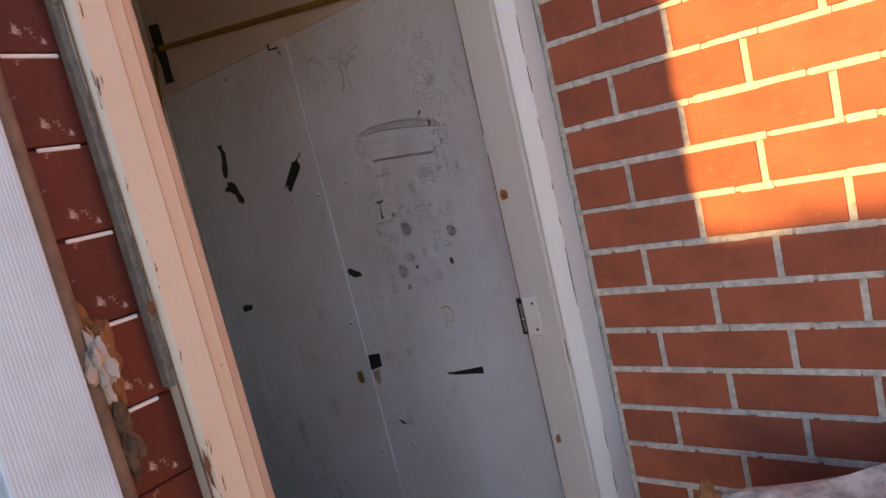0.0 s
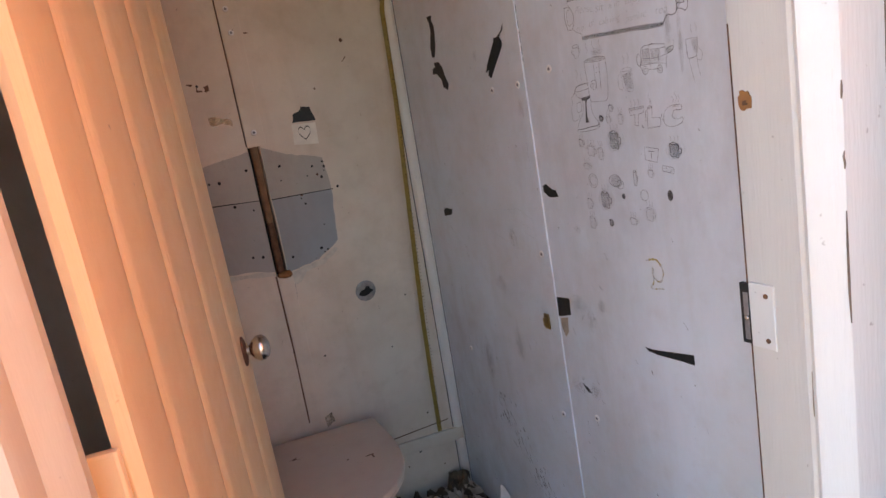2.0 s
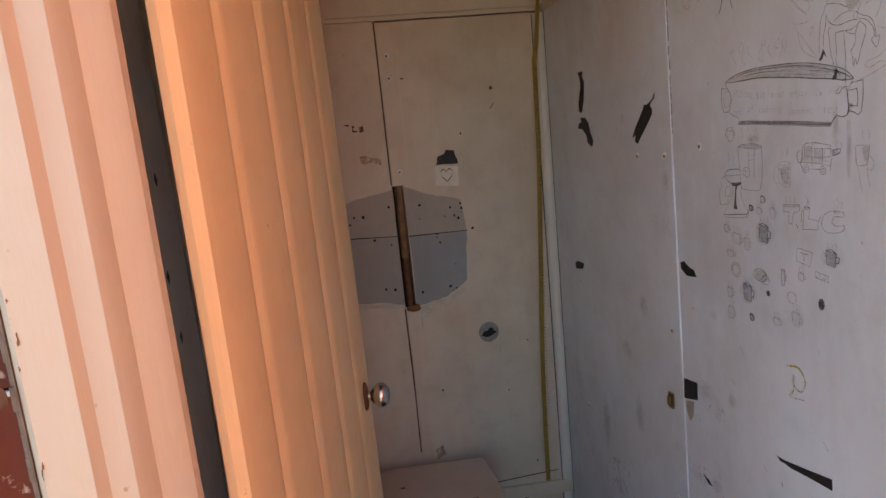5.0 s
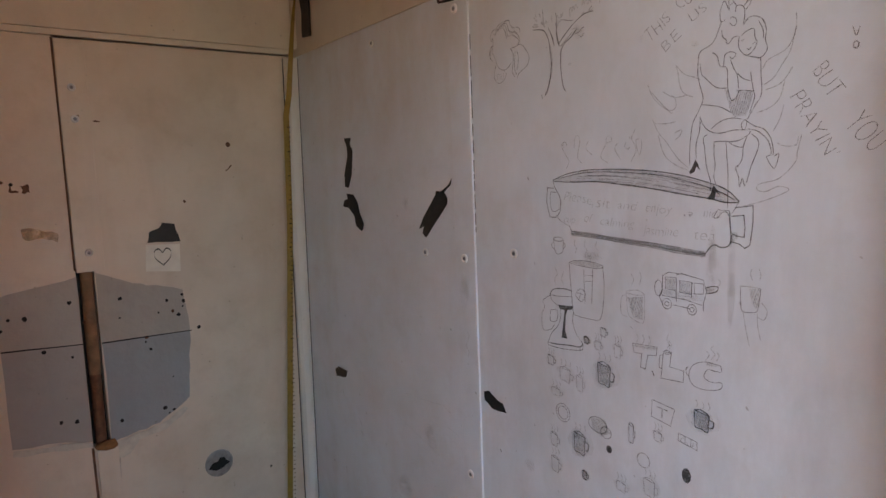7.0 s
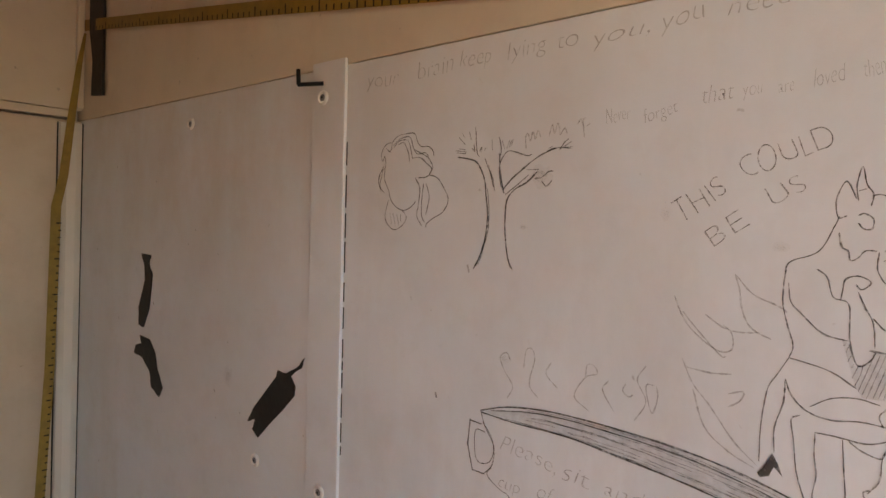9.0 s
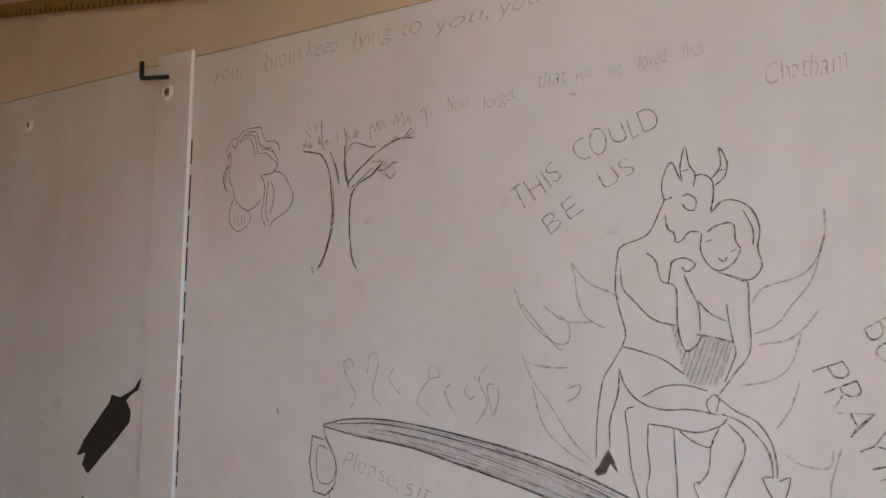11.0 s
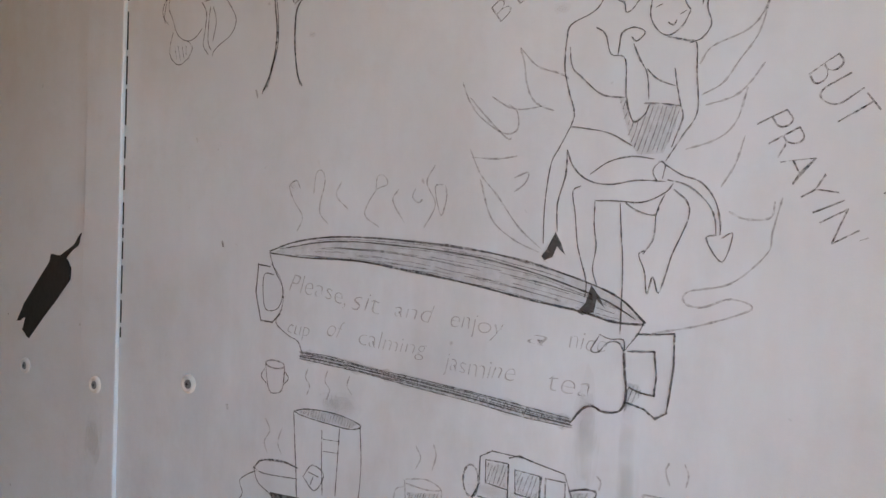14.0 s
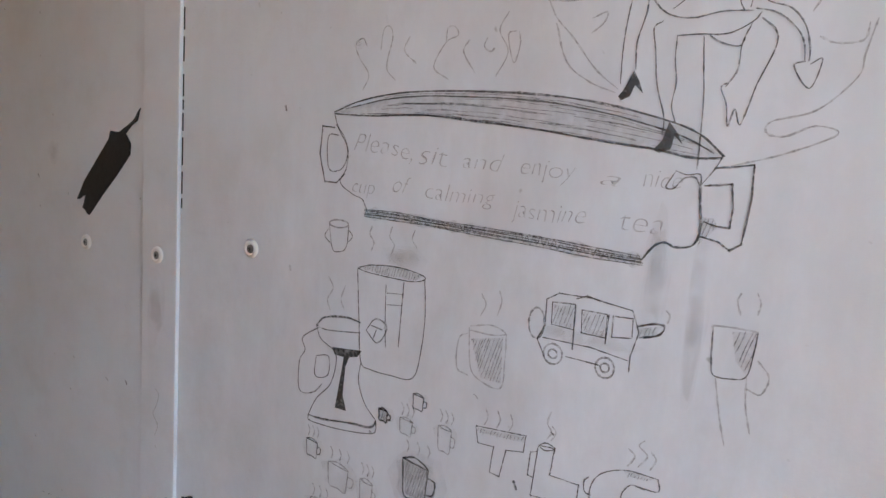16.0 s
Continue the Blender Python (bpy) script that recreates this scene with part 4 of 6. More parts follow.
pen.line((9.47, 169.69), (10.47, 169.7), (11.28, 169.13), (11.83, 168.61), (11.35, 167.98), (10.24, 167.88))
pen.line((9.76, 170.49), (10.78, 169.98), (11.46, 169.57), (11.95, 168.82), (11.53, 168.19))
pen.line((5.8, 169.11), (5.56, 168.17), (5.4, 167.22), (5.95, 166.59))
pen.line((6.03, 168.84), (5.94, 167.89), (6.51, 166.87), (6.92, 165.88), (7.67, 165.2), (8.58, 164.94), (9.38, 165.19), (10.02, 165.74))
pen.line((6.57, 165.91), (6.21, 164.75), (6.33, 163.88), (7.23, 163.16), (8.26, 163.42), (8.9, 164.17), (8.74, 164.64), (8.37, 164.95))
pen.line((6.78, 164.7), (7.06, 163.64))
pen.line((7.21, 164.67), (7.56, 163.47))
pen.line((7.7, 164.63), (7.97, 163.58))
pen.line((8.19, 164.59), (8.23, 163.89))
pen.line((9.9, 167.92), (10.49, 166.94), (10.37, 165.57), (10.23, 164.43), (10.81, 163.57))
pen.line((10.93, 167.35), (10.79, 166.22), (10.75, 164.62), (11.12, 163.91))
pen.line((11.25, 167.31), (11.64, 166.13), (11.27, 164.58))
pen.line((11.54, 168.1), (12.51, 167.85), (13.18, 167.1), (13.86, 165.92), (13.3, 164.86), (12.07, 164.2), (11.45, 163.79), (11.34, 163.44))
pen.done()

pen = Pen("tree_drawing", "pencil drawing of a bare tree")
pen.heavy((16.74, 160.06), (17.42, 161.31), (17.97, 162.98), (18.06, 164.66), (17.8, 166.39), (17.71, 167.25), (17.44, 168.14), (16.82, 168.99), (16.1, 169.26), (14.78, 169.53))
pen.line((17.02, 160.27), (17.74, 161.93), (18.18, 163.38), (18.2, 165.29), (17.96, 166.8))
pen.line((17.24, 160.47), (17.64, 161.51), (18.02, 163.19))
pen.heavy((20.62, 160.25), (20.21, 161.17), (19.89, 163.26), (19.87, 164.92), (20.04, 165.94), (20.7, 166.7), (21.74, 167.19), (22.73, 168.08))
pen.line((20.21, 161.17), (20.46, 160.34))
pen.heavy((19.64, 166.4), (19.45, 167.05), (19.17, 168.34), (19.11, 169.61))
pen.heavy((19.52, 166.62), (20.4, 167.56), (22.03, 168.78))
pen.line((19.76, 166.26), (20.7, 166.9), (21.97, 167.77))
pen.line((19.35, 166.85), (19.11, 168.35), (19.35, 169.16), (20.03, 169.77), (21.64, 169.33), (22.16, 169.38))
pen.line((22.03, 168.78), (22.93, 169.26), (24.16, 169.76), (25.62, 169.65))
pen.line((22.68, 169.18), (23.92, 169.64), (24.41, 169.72))
pen.line((21.69, 168.22), (22.82, 168.19))
pen.line((17.66, 169.3), (18.04, 168.49), (18.54, 167.58), (18.69, 166.63))
pen.line((18.03, 168.7), (18.37, 167.6))
pen.heavy((18.22, 168.25), (18.57, 166.94))
pen.line((14.63, 170.08), (15.78, 169.91))
pen.line((14.7, 169.89), (15.72, 169.75))
pen.line((14.86, 170.22), (15.59, 170.12))
pen.line((14.87, 171.19), (15.56, 170.56))
pen.line((15.22, 171.49), (15.54, 171.09))
pen.line((15.99, 171.58), (16.2, 170.9))
pen.line((16.62, 171.92), (16.83, 169.94), (17.08, 169.47))
pen.line((18.33, 170.78), (18.37, 169.93))
pen.line((19.04, 170.97), (19.25, 170.01), (19.14, 168.97))
pen.line((19.34, 170.63), (19.58, 169.96))
pen.line((19.8, 170.01), (20.1, 170.64))
pen.line((20.02, 170.06), (20.31, 170.6))
pen.line((20.23, 170.12), (20.42, 170.67))
pen.line((24.65, 169.61), (25.02, 170.14), (25.35, 170.36))
pen.line((24.89, 169.77), (25.6, 170.17))
pen.line((25.04, 169.74), (25.71, 169.76))
pen.line((23.66, 169.76), (24.05, 169.9))
pen.line((16.35, 170.22), (16.6, 169.88), (16.51, 170.5))
pen.line((17.12, 169.9), (17.33, 170.21), (17.24, 169.79))
pen.line((17.58, 169.92), (17.79, 170.14))
pen.line((22.5, 167.5), (23.15, 167.58), (23.74, 167.99), (24.13, 168.02))
pen.line((23.17, 167.26), (23.58, 166.89), (24.06, 167.31))
pen.done()

pen = Pen("illegible_writing_drawing", "illegible faint pencil writing over the tree")
pen.faint((21.62, 169.86), (21.53, 170.7), (21.72, 171.04), (21.96, 170.43))
pen.faint((22.01, 170.42), (22.19, 171.12), (22.42, 170.52))
pen.faint((22.47, 170.59), (22.64, 171.21), (22.92, 170.68))
pen.faint((23.63, 170.64), (23.89, 171.56), (24.11, 170.88), (24.38, 171.64), (24.61, 170.72))
pen.faint((24.61, 170.72), (24.98, 171.21), (25.19, 170.78))
pen.faint((26.02, 171.42), (26.29, 171.77), (26.5, 171.26))
pen.faint((26.62, 170.39), (26.48, 171.65), (26.75, 171.84))
pen.faint((26.78, 171.21), (27.05, 171.4))
pen.done()

pen = Pen("small_sign_drawing", "small pencilled sign on the wall")
pen.line((55.5, 161.72), (55.81, 160.81), (56.1, 161.59))
pen.line((55.61, 161.29), (56.02, 161.21))
pen.ring(55.83, 160.0, 0.23, 0.3)
pen.done()

word("THIS", 33.95, 164.15, 3.47, 1.68, 34.2, PENCIL)
word("COULD", 37.61, 167.05, 5.07, 1.58, 19.5, PENCIL)
word("BE", 36.0, 162.59, 2.36, 1.45, 36.0, PENCIL)
word("US", 39.29, 165.22, 2.04, 1.31, 29.3, PENCIL)
word("BUT", 51.89, 158.28, 3.21, 1.77, -58.6, PENCIL)
word("PRAYIN'", 49.95, 155.99, 7.05, 1.68, -60.7, PENCIL)
word("YOU", 55.04, 152.82, 3.4, 2.29, -49.3, PENCIL)
word("your", 3.26, 176.84, 4.19, 1.45, -3.3, WRITE)
word("brain", 9.76, 176.83, 4.07, 1.52, 2.8, WRITE)
word("keep", 14.57, 177.17, 3.31, 1.5, -1.6, WRITE)
word("lying", 19.39, 177.05, 3.64, 1.44, 2.4, WRITE)
word("to", 24.01, 177.22, 1.66, 1.35, 2.4, WRITE)
word("you,", 26.83, 176.9, 4.42, 1.31, 3.4, WRITE)
word("you", 32.02, 177.22, 2.96, 1.38, 6.0, WRITE)
word("need", 36.18, 177.37, 3.66, 1.28, 2.2, WRITE)
word("Never", 28.25, 171.18, 1.83, 1.09, 7.6, WRITE)
word("forget", 31.09, 171.02, 2.37, 1.06, 13.7, WRITE)
word("that", 34.83, 172.0, 1.9, 1.27, 3.6, WRITE)
word("you", 37.4, 172.19, 1.13, 0.87, 6.1, WRITE)
word("are", 39.4, 172.18, 0.83, 0.83, 7.6, WRITE)
word("loved", 41.24, 172.33, 1.56, 1.15, 5.2, WRITE)
word("then", 43.73, 172.51, 1.0, 1.11, 10.4, WRITE)
word("Chatham", 47.78, 170.54, 3.6, 1.25, 5.6, WRITE)
word("Please,", 19.9, 145.58, 5.11, 1.41, -7.9, WRITE)
word("sit", 25.68, 144.63, 2.28, 1.39, -2.3, WRITE)
word("and", 29.06, 144.5, 2.92, 1.12, -3.1, WRITE)
word("enjoy", 33.18, 144.27, 3.57, 1.2, -4.5, WRITE)
word("a", 38.49, 143.8, 1.08, 0.92, -4.8, WRITE)
word("nice", 40.87, 143.78, 2.1, 1.09, -0.8, WRITE)
word("cup", 19.81, 142.46, 2.09, 1.17, -2.7, WRITE)
word("of", 23.4, 142.64, 1.48, 1.36, -5.1, WRITE)
word("calming", 26.29, 142.32, 5.24, 1.16, -2.1, WRITE)
word("jasmine", 32.98, 141.5, 4.85, 1.22, -2.0, WRITE)
word("tea", 39.71, 141.21, 2.42, 1.32, -2.8, WRITE)
mug(26.77, 122.16, 2.6, 3.0, "heavy")
mug(22.31, 110.95, 2.5, 3.0, "heavy")
mug(41.05, 119.93, 2.3, 2.2, "heavy")
mug(19.72, 120.42, 2.4, 2.0, "faint")
mug(22.47, 119.75, 1.4, 2.3, "faint")
mug(17.89, 117.41, 2.0, 1.2, "faint")
mug(17.37, 109.93, 1.6, 2.0, "line")
mug(17.5, 106.08, 1.8, 2.3, "line")
mug(31.12, 115.18, 0.9, 2.6, "line")
mug(23.18, 106.43, 1.0, 1.2, "heavy")
mug(33.87, 108.77, 2.0, 2.3, "faint")
mug(35.11, 116.0, 1.3, 1.3, "faint")
mug(26.72, 127.91, 1.1, 1.1, "line")
mug(23.75, 126.26, 1.0, 0.9, "heavy")
mug(25.78, 125.89, 1.3, 1.2, "faint")
mug(29.01, 125.76, 1.3, 1.8, "faint")
mug(16.99, 122.01, 1.4, 1.4, "line")
mug(29.45, 107.19, 1.8, 1.3, "faint")

# hatching along the rim of the tureen
pen = Pen("tureen_hatching", "pencil hatching inside the drawn tureen rim", "drawing", False)
rim = [(20.0, 148.91, 148.08), (24.0, 149.53, 147.96), (28.0, 149.52, 147.74), (32.0, 149.32, 147.3), (36.0, 148.9, 146.73), (40.0, 148.08, 146.09), (43.0, 147.1, 145.57), (45.0, 145.75, 145.51)]
for k in range(44):
    q, a = pen.rng.uniform(0.06, 0.95), pen.rng.uniform(20.2, 42.0)
    b = min(44.6, a + pen.rng.uniform(2.0, 7.5))
    line = []
    for i in range(5):
        u = a + (b - a) * i / 4
        (u0, h0, l0), (u1, h1, l1) = next((p, r) for p, r in zip(rim, rim[1:]) if p[0] <= u <= r[0])
        f = (u - u0) / (u1 - u0)
        hi, lo = h0 + (h1 - h0) * f, l0 + (l1 - l0) * f
        line.append((u, hi + (lo - hi) * q + pen.rng.uniform(-0.04, 0.04)))
    pen.ribbon("faint_stroke", line, 0.045)
pen.done()
for ob in pen.thing.children:
    ob["kind"] = "stuff"

# plain marks between the drawings
pen = Pen("saucer_drawing", "small pencil drawing of a saucer")
pen.ring(19.2, 114.5, 1.35, 1.35)
pen.ring(19.2, 114.5, 0.95, 0.95)
pen.done()
pen = Pen("label_drawing", "pencilled square tag with a letter")
pen.edge((34.3, 120.6), (37.5, 120.2), (36.9, 117.9), (34.2, 118.4), (34.3, 120.6))
pen.heavy((35.0, 119.9), (36.5, 119.7))
pen.heavy((35.8, 119.7), (35.7, 118.6))
pen.done()
pen = Pen("plate_drawing", "pencilled word plate on the wall")
pen.edge((38.0, 117.4), (40.5, 117.0), (40.5, 116.0), (38.0, 116.4), (38.0, 117.4))
pen.line((38.9, 117.2), (38.9, 116.3))
pen.line((39.7, 117.1), (39.7, 116.2))
pen.done()
pen = Pen("disc_drawing", "small pencilled disc on the wall")
pen.ring(33.0, 112.1, 0.95, 0.95)
pen.done()
pen = Pen("dark_blot", "dark grey pencil blot on the wall", "stain")
pen.fill(*[(39.1 + 0.62 * math.cos(k / 14 * math.tau), 112.3 + 0.95 * math.sin(k / 14 * math.tau)) for k in range(14)])
pen.fill(*[(27.5 + 0.5 * math.cos(k / 9 * math.tau), 111.7 + 0.55 * math.sin(k / 9 * math.tau)) for k in range(9)])
pen.done()
pen = Pen("camera_drawing", "smudged pencil drawing of a round object")
pen.ring(25.6, 114.6, 1.6, 1.1)
pen.ring(27.0, 113.9, 0.9, 0.8)
pen.shade((24.4, 115.4), (26.8, 115.6), (27.8, 114.0), (26.2, 113.2), (24.6, 113.7))
pen.done()
pen = Pen("yellow_scribble", "pale yellow crayon scribble", "scribble")
for ring in ([(31.5, 100.0), (34.2, 100.4), (35.6, 98.4), (34.6, 96.4), (33.0, 97.2), (32.9, 99.0)], [(33.1, 99.0), (33.0, 96.2), (32.2, 94.8), (35.4, 95.2)]):
    pen.ribbon("crayon", ring, 0.35)
pen.done()
scuffs = Pen("scuff_marks", "grey scuffs and smears on the wall", "stain", False)
scuffs.thing["kind"] = "stuff"
rs = random.Random(11)
for k in range(150):
    u, v = rs.uniform(-62, 58), rs.choice((rs.uniform(6, 60), rs.uniform(20, 100), rs.uniform(90, 176)))
    if abs(u + 2.4) < 3.4:
        continue
    ln, a = rs.uniform(0.3, 2.2) if v < 100 else rs.uniform(0.15, 0.7), rs.uniform(-1.4, -0.5)
    kind = rs.choice(("faint_stroke", "faint_stroke", "stroke", "smudge"))
    scuffs.ribbon(kind, [(u, v), (u + ln * 0.5 * math.cos(a), v + ln * 0.5 * math.sin(a) + 0.05), (u + ln * math.cos(a), v + ln * math.sin(a))], rs.uniform(0.08, 0.22))
for u, v, w, h in ((9, 87, 5, 4), (13, 84, 3, 5), (17, 88, 2.5, 3), (5, 66, 6, 3), (11, 67, 4, 4), (-25, 86, 5, 4), (-20, 70, 4, 9), (-40, 60, 5, 12), (-15, 100, 4, 5), (44.5, 137, 1.0, 9), (42.2, 139, 1.2, 6),
                   (38, 134.5, 6, 1.2), (12, 104, 2.0, 2.0), (25, 138, 3, 1.5)):
    for f in (1.25, 1.0, 0.75, 0.5):
        scuffs.area("smudge", [(u + f * w / 2 * math.cos(k / 12 * math.tau) * rs.uniform(0.75, 1.2), v + f * h / 2 * math.sin(k / 12 * math.tau) * rs.uniform(0.75, 1.2)) for k in range(12)])
for k in range(14):
    u, v = 4 + k * 0.75 + rs.uniform(-0.2, 0.2), rs.choice((88, 85.5, 66.5, 69)) + rs.uniform(-1.2, 1.2)
    scuffs.ribbon("faint_stroke", [(u, v), (u + rs.uniform(-0.5, 0.7), v + rs.uniform(-1.2, 0.2)), (u + rs.uniform(0, 0.9), v + rs.uniform(-1, 0.6))], 0.14)
for k in range(16):
    u = -26 + k * 0.9
    scuffs.ribbon("faint_stroke", [(u, 100.5 - k * 0.22), (u + 0.5, 100.3 - k * 0.22)], 0.12)
for k in range(110):
    q = rs.random()
    u, v = -38 + 32 * q + rs.gauss(0, 2.2), 50 - 34 * q + rs.gauss(0, 3.0)
    if abs(u + 2.4) < 3.4:
        continue
    scuffs.ribbon(rs.choice(("stroke", "faint_stroke", "solid")), [(u, v), (u + rs.uniform(0.1, 0.8), v - rs.uniform(0.2, 1.2)), (u + rs.uniform(0.2, 1.2), v - rs.uniform(0.5, 2.0))], rs.uniform(0.08, 0.3))
for k in range(60):
    u, v = rs.uniform(-64, 50), abs(rs.gauss(0, 14)) + 4
    if abs(u + 2.4) < 3.4:
        continue
    scuffs.ribbon("solid", [(u, v), (u + 0.3, v - 0.25)], rs.uniform(0.12, 0.4))
for u, v, w, h, key in ((23.3, 167.6, 2.0, 1.6, "halo"), (33.0, 165.0, 0.7, 1.2, "rust"), (40.0, 162.9, 0.9, 0.6, "rust"), (21.8, 163.7, 0.7, 0.4, "rust"), (20.4, 153.1, 0.9, 0.8, "halo"), (-19.7, 144.6, 2.0, 2.2, "rust")):
    for f in (1.1, 0.6):
        scuffs.area(key, [(u + f * w / 2 * math.cos(k / 14 * math.tau) * rs.uniform(0.7, 1.25), v + f * h / 2 * math.sin(k / 14 * math.tau) * rs.uniform(0.7, 1.25)) for k in range(14)])
scuffs.done()

# dashed scratches and a squiggle left of the seam
pen = Pen("scratch_dashes", "faint dashed scratches on the white wall", "scratch")
for (a, b), (c, d) in (((-23.2, 106.2), (-10.5, 107.2)), ((-10.5, 107.2), (-4.9, 104.6)), ((-9.5, 103.5), (-5.2, 102.4)), ((-10.0, 101.8), (-5.0, 100.4)), ((-32.4, 84.0), (-22.2, 83.6)), ((-31.0, 83.0), (-22.8, 82.6))):
    k = 0.0
    while k < 0.95:
        e = min(1.0, k + pen.rng.uniform(0.04, 0.12))
        pen.faint((a + (c - a) * k, b + (d - b) * k), (a + (c - a) * e, b + (d - b) * e + pen.rng.uniform(-0.15, 0.15)))
        k = e + pen.rng.uniform(0.03, 0.12)
pen.done()
pen = Pen("squiggle", "small pencilled squiggle on the cover strip", "drawing")
pen.lift = 0.0048
pen.faint((-2.3, 122.8), (-1.8, 122.3), (-2.1, 121.2), (-2.6, 120.3), (-1.9, 119.3), (-2.3, 118.2))
pen.faint((-2.25, 117.3), (-2.1, 117.0))
pen.done()
pen = Pen("strip_stain", "brown stain on the white cover strip", "stain")
pen.lift = 0.0048
for f in (1.2, 0.9, 0.6):
    pen.area("rust", [(-2.5 + f * 1.2 * math.cos(k / 12 * math.tau) * pen.rng.uniform(0.7, 1.2), 130.5 + f * 3.2 * math.sin(k / 12 * math.tau) * pen.rng.uniform(0.7, 1.2)) for k in range(12)])
pen.done()
word("CuP", 38.15, 116.35, 2.1, 0.7, -7.0, PENCIL)

# ---- small things on the walls ----
def sheet(points, to_world, thick, mat, name, parent=None, label=""):
    """A thin piece of sheet cut to an outline, as thick as given; to_world(a, b, lift) places it."""
    bm = bmesh.new()
    lo = [bm.verts.new(to_world(a, b, 0.0006)) for a, b in points]
    hi = [bm.verts.new(to_world(a, b, 0.0006 + thick)) for a, b in points]
    n = len(points)
    bm.faces.new(hi)
    bm.faces.new(lo[::-1])
    for i in range(n):
        bm.faces.new((lo[i], lo[(i + 1) % n], hi[(i + 1) % n], hi[i]))
    bm.normal_update()
    bmesh.ops.triangulate(bm, faces=[f for f in bm.faces if len(f.verts) > 4])
    return part(name, bm, mat, parent, label)


def right_wall(a, b, lift):
    return on_wall(a, b, lift)


def back_wall(a, b, lift):
    """Centimetres to the left (negative) of the corner, and up."""
    return Vector((a / 100, BACK_Y + BACK_LEAN * (1.75 - b / 100) - lift, b / 100))


def torn(points, rng, wobble=0.12):
    out = []
    for (a, b), (c, d) in zip(points, points[1:] + points[:1]):
        out.append((a, b))
        for k in (0.33, 0.67):
            out.append((a + (c - a) * k + rng.uniform(-wobble, wobble), b + (d - b) * k + rng.uniform(-wobble, wobble)))
    return out


rt = random.Random(3)
SCRAPS = ([(-43.6, 158.4), (-40.7, 158.3), (-41.2, 157.0), (-40.2, 155.5), (-41.1, 150.5), (-42.7, 147.7), (-44.3, 147.9), (-44.4, 150.5), (-42.5, 154.5), (-42.6, 156.5)],
          [(-43.9, 146.4), (-40.9, 146.2), (-39.2, 144.6), (-38.5, 142.2), (-36.9, 139.9), (-37.9, 138.4), (-40.2, 139.4), (-40.8, 141.6), (-43.0, 143.2), (-45.8, 143.6), (-45.2, 144.8), (-43.3, 145.2)],
          [(-5.5, 149.0), (-6.0, 147.8), (-7.8, 146.6), (-7.0, 145.7), (-7.1, 144.6), (-13.8, 138.4), (-15.0, 139.1), (-14.4, 140.4), (-16.0, 139.9), (-14.8, 141.7), (-10.5, 146.1), (-10.2, 146.9), (-8.7, 146.8), (-6.9, 147.7)],
          [(-54.5, 104.2), (-52.9, 105.1), (-48.4, 105.0), (-49.3, 103.3), (-54.1, 102.5)],
          [(1.3, 113.1), (2.7, 113.5), (4.6, 112.4), (6.0, 112.2), (6.8, 110.8), (3.4, 110.6), (1.5, 111.6)],
          [(0.6, 87.0), (5.5, 87.6), (5.4, 83.7), (0.4, 82.4)],
          [(28.8, 82.3), (30.4, 82.3), (40.9, 84.1), (40.9, 82.2), (33.0, 81.7), (29.6, 81.7)],
          [(6.4, 67.4), (8.6, 66.6), (9.4, 65.9), (8.0, 65.9)],
          [(-61.8, 202.6), (-56.4, 201.5), (-56.7, 192.3), (-56.9, 182.7), (-61.2, 183.1), (-60.7, 188.5), (-61.9, 193.2)])
for points in SCRAPS:
    tagged(sheet(torn(list(points), rt, 0.10), right_wall, 0.0009 if points is not SCRAPS[8] else 0.004, BLACK, "tape_scrap"), "torn scrap of black cloth tape stuck to the wall", "tape", "black tape scraps")
tagged(sheet(torn([(-12.5, 199.4), (-9.6, 200.6), (-6.5, 199.2), (-8.2, 197.6), (-10.6, 197.2)], rt, 0.2), back_wall, 0.003, BLACK, "tape_scrap"), "torn scrap of black cloth tape stuck to the wall", "tape", "black tape scraps")
tagged(sheet(torn([(1.0, 82.0), (4.0, 82.8), (3.6, 79.4), (2.2, 77.6), (1.2, 79.8)], rt, 0.1), right_wall, 0.0008, PAPER, "paper_scrap"), "curling scrap of pale paper under black tape", "paper")


def make_screw(u, v, lift=0.0005):
    """A cross-head screw sunk in its white plastic cup."""
    s = new("screw")
    smooth(part("cup", lathe([(0.0078, 0.0), (0.0076, 0.0014), (0.0066, 0.0026), (0.0054, 0.0028), (0.0040, 0.0014)], 20), WHITE, s), 50)
    head = part("head", lathe([(0.0038, 0.0012), (0.0036, 0.0020), (0.0020, 0.0024)], 14), ZINC, s, "grey screw head")
    bm = block(bmesh.new(), -0.0017, 0.0017, -0.00035, 0.00035, 0.0022, 0.0026)
    block(bm, -0.00035, 0.00035, -0.0017, 0.0017, 0.0022, 0.00262)
    part("slot", bm, HOLE, head, "dark cross slot")
    s.matrix_basis = Matrix.Translation(on_wall(u, v, lift)) @ pose(0, 0, 0, 0, -90, 0)
    return tagged(s, "screw in a white cup in the wall board", "screw", "screws in the wall boards")


screw = make_screw(-14.3, 135.6)
for u, v, strip in ((-2.2, 135.5, 1), (9.6, 137.2, 0), (-2.8, 176.4, 1), (-2.5, 97.0, 1), (-3.0, 56.2, 1), (-2.5, 22.0, 1), (-30, 176.0, 0), (-52, 60, 0), (10, 60.0, 0)):
    copy_thing(screw, Matrix.Translation(on_wall(u, v, 0.0045 if strip else 0.0005)) @ pose(0, 0, 0, 0, -90, 0))
for a, b in ((-48.4, 169.8), (-48.2, 136.5), (-48.3, 163.6)):
    copy_thing(screw, Matrix.Translation(back_wall(a, b, 0.0063)) @ pose(0, 0, 0, 90, 0, 0))

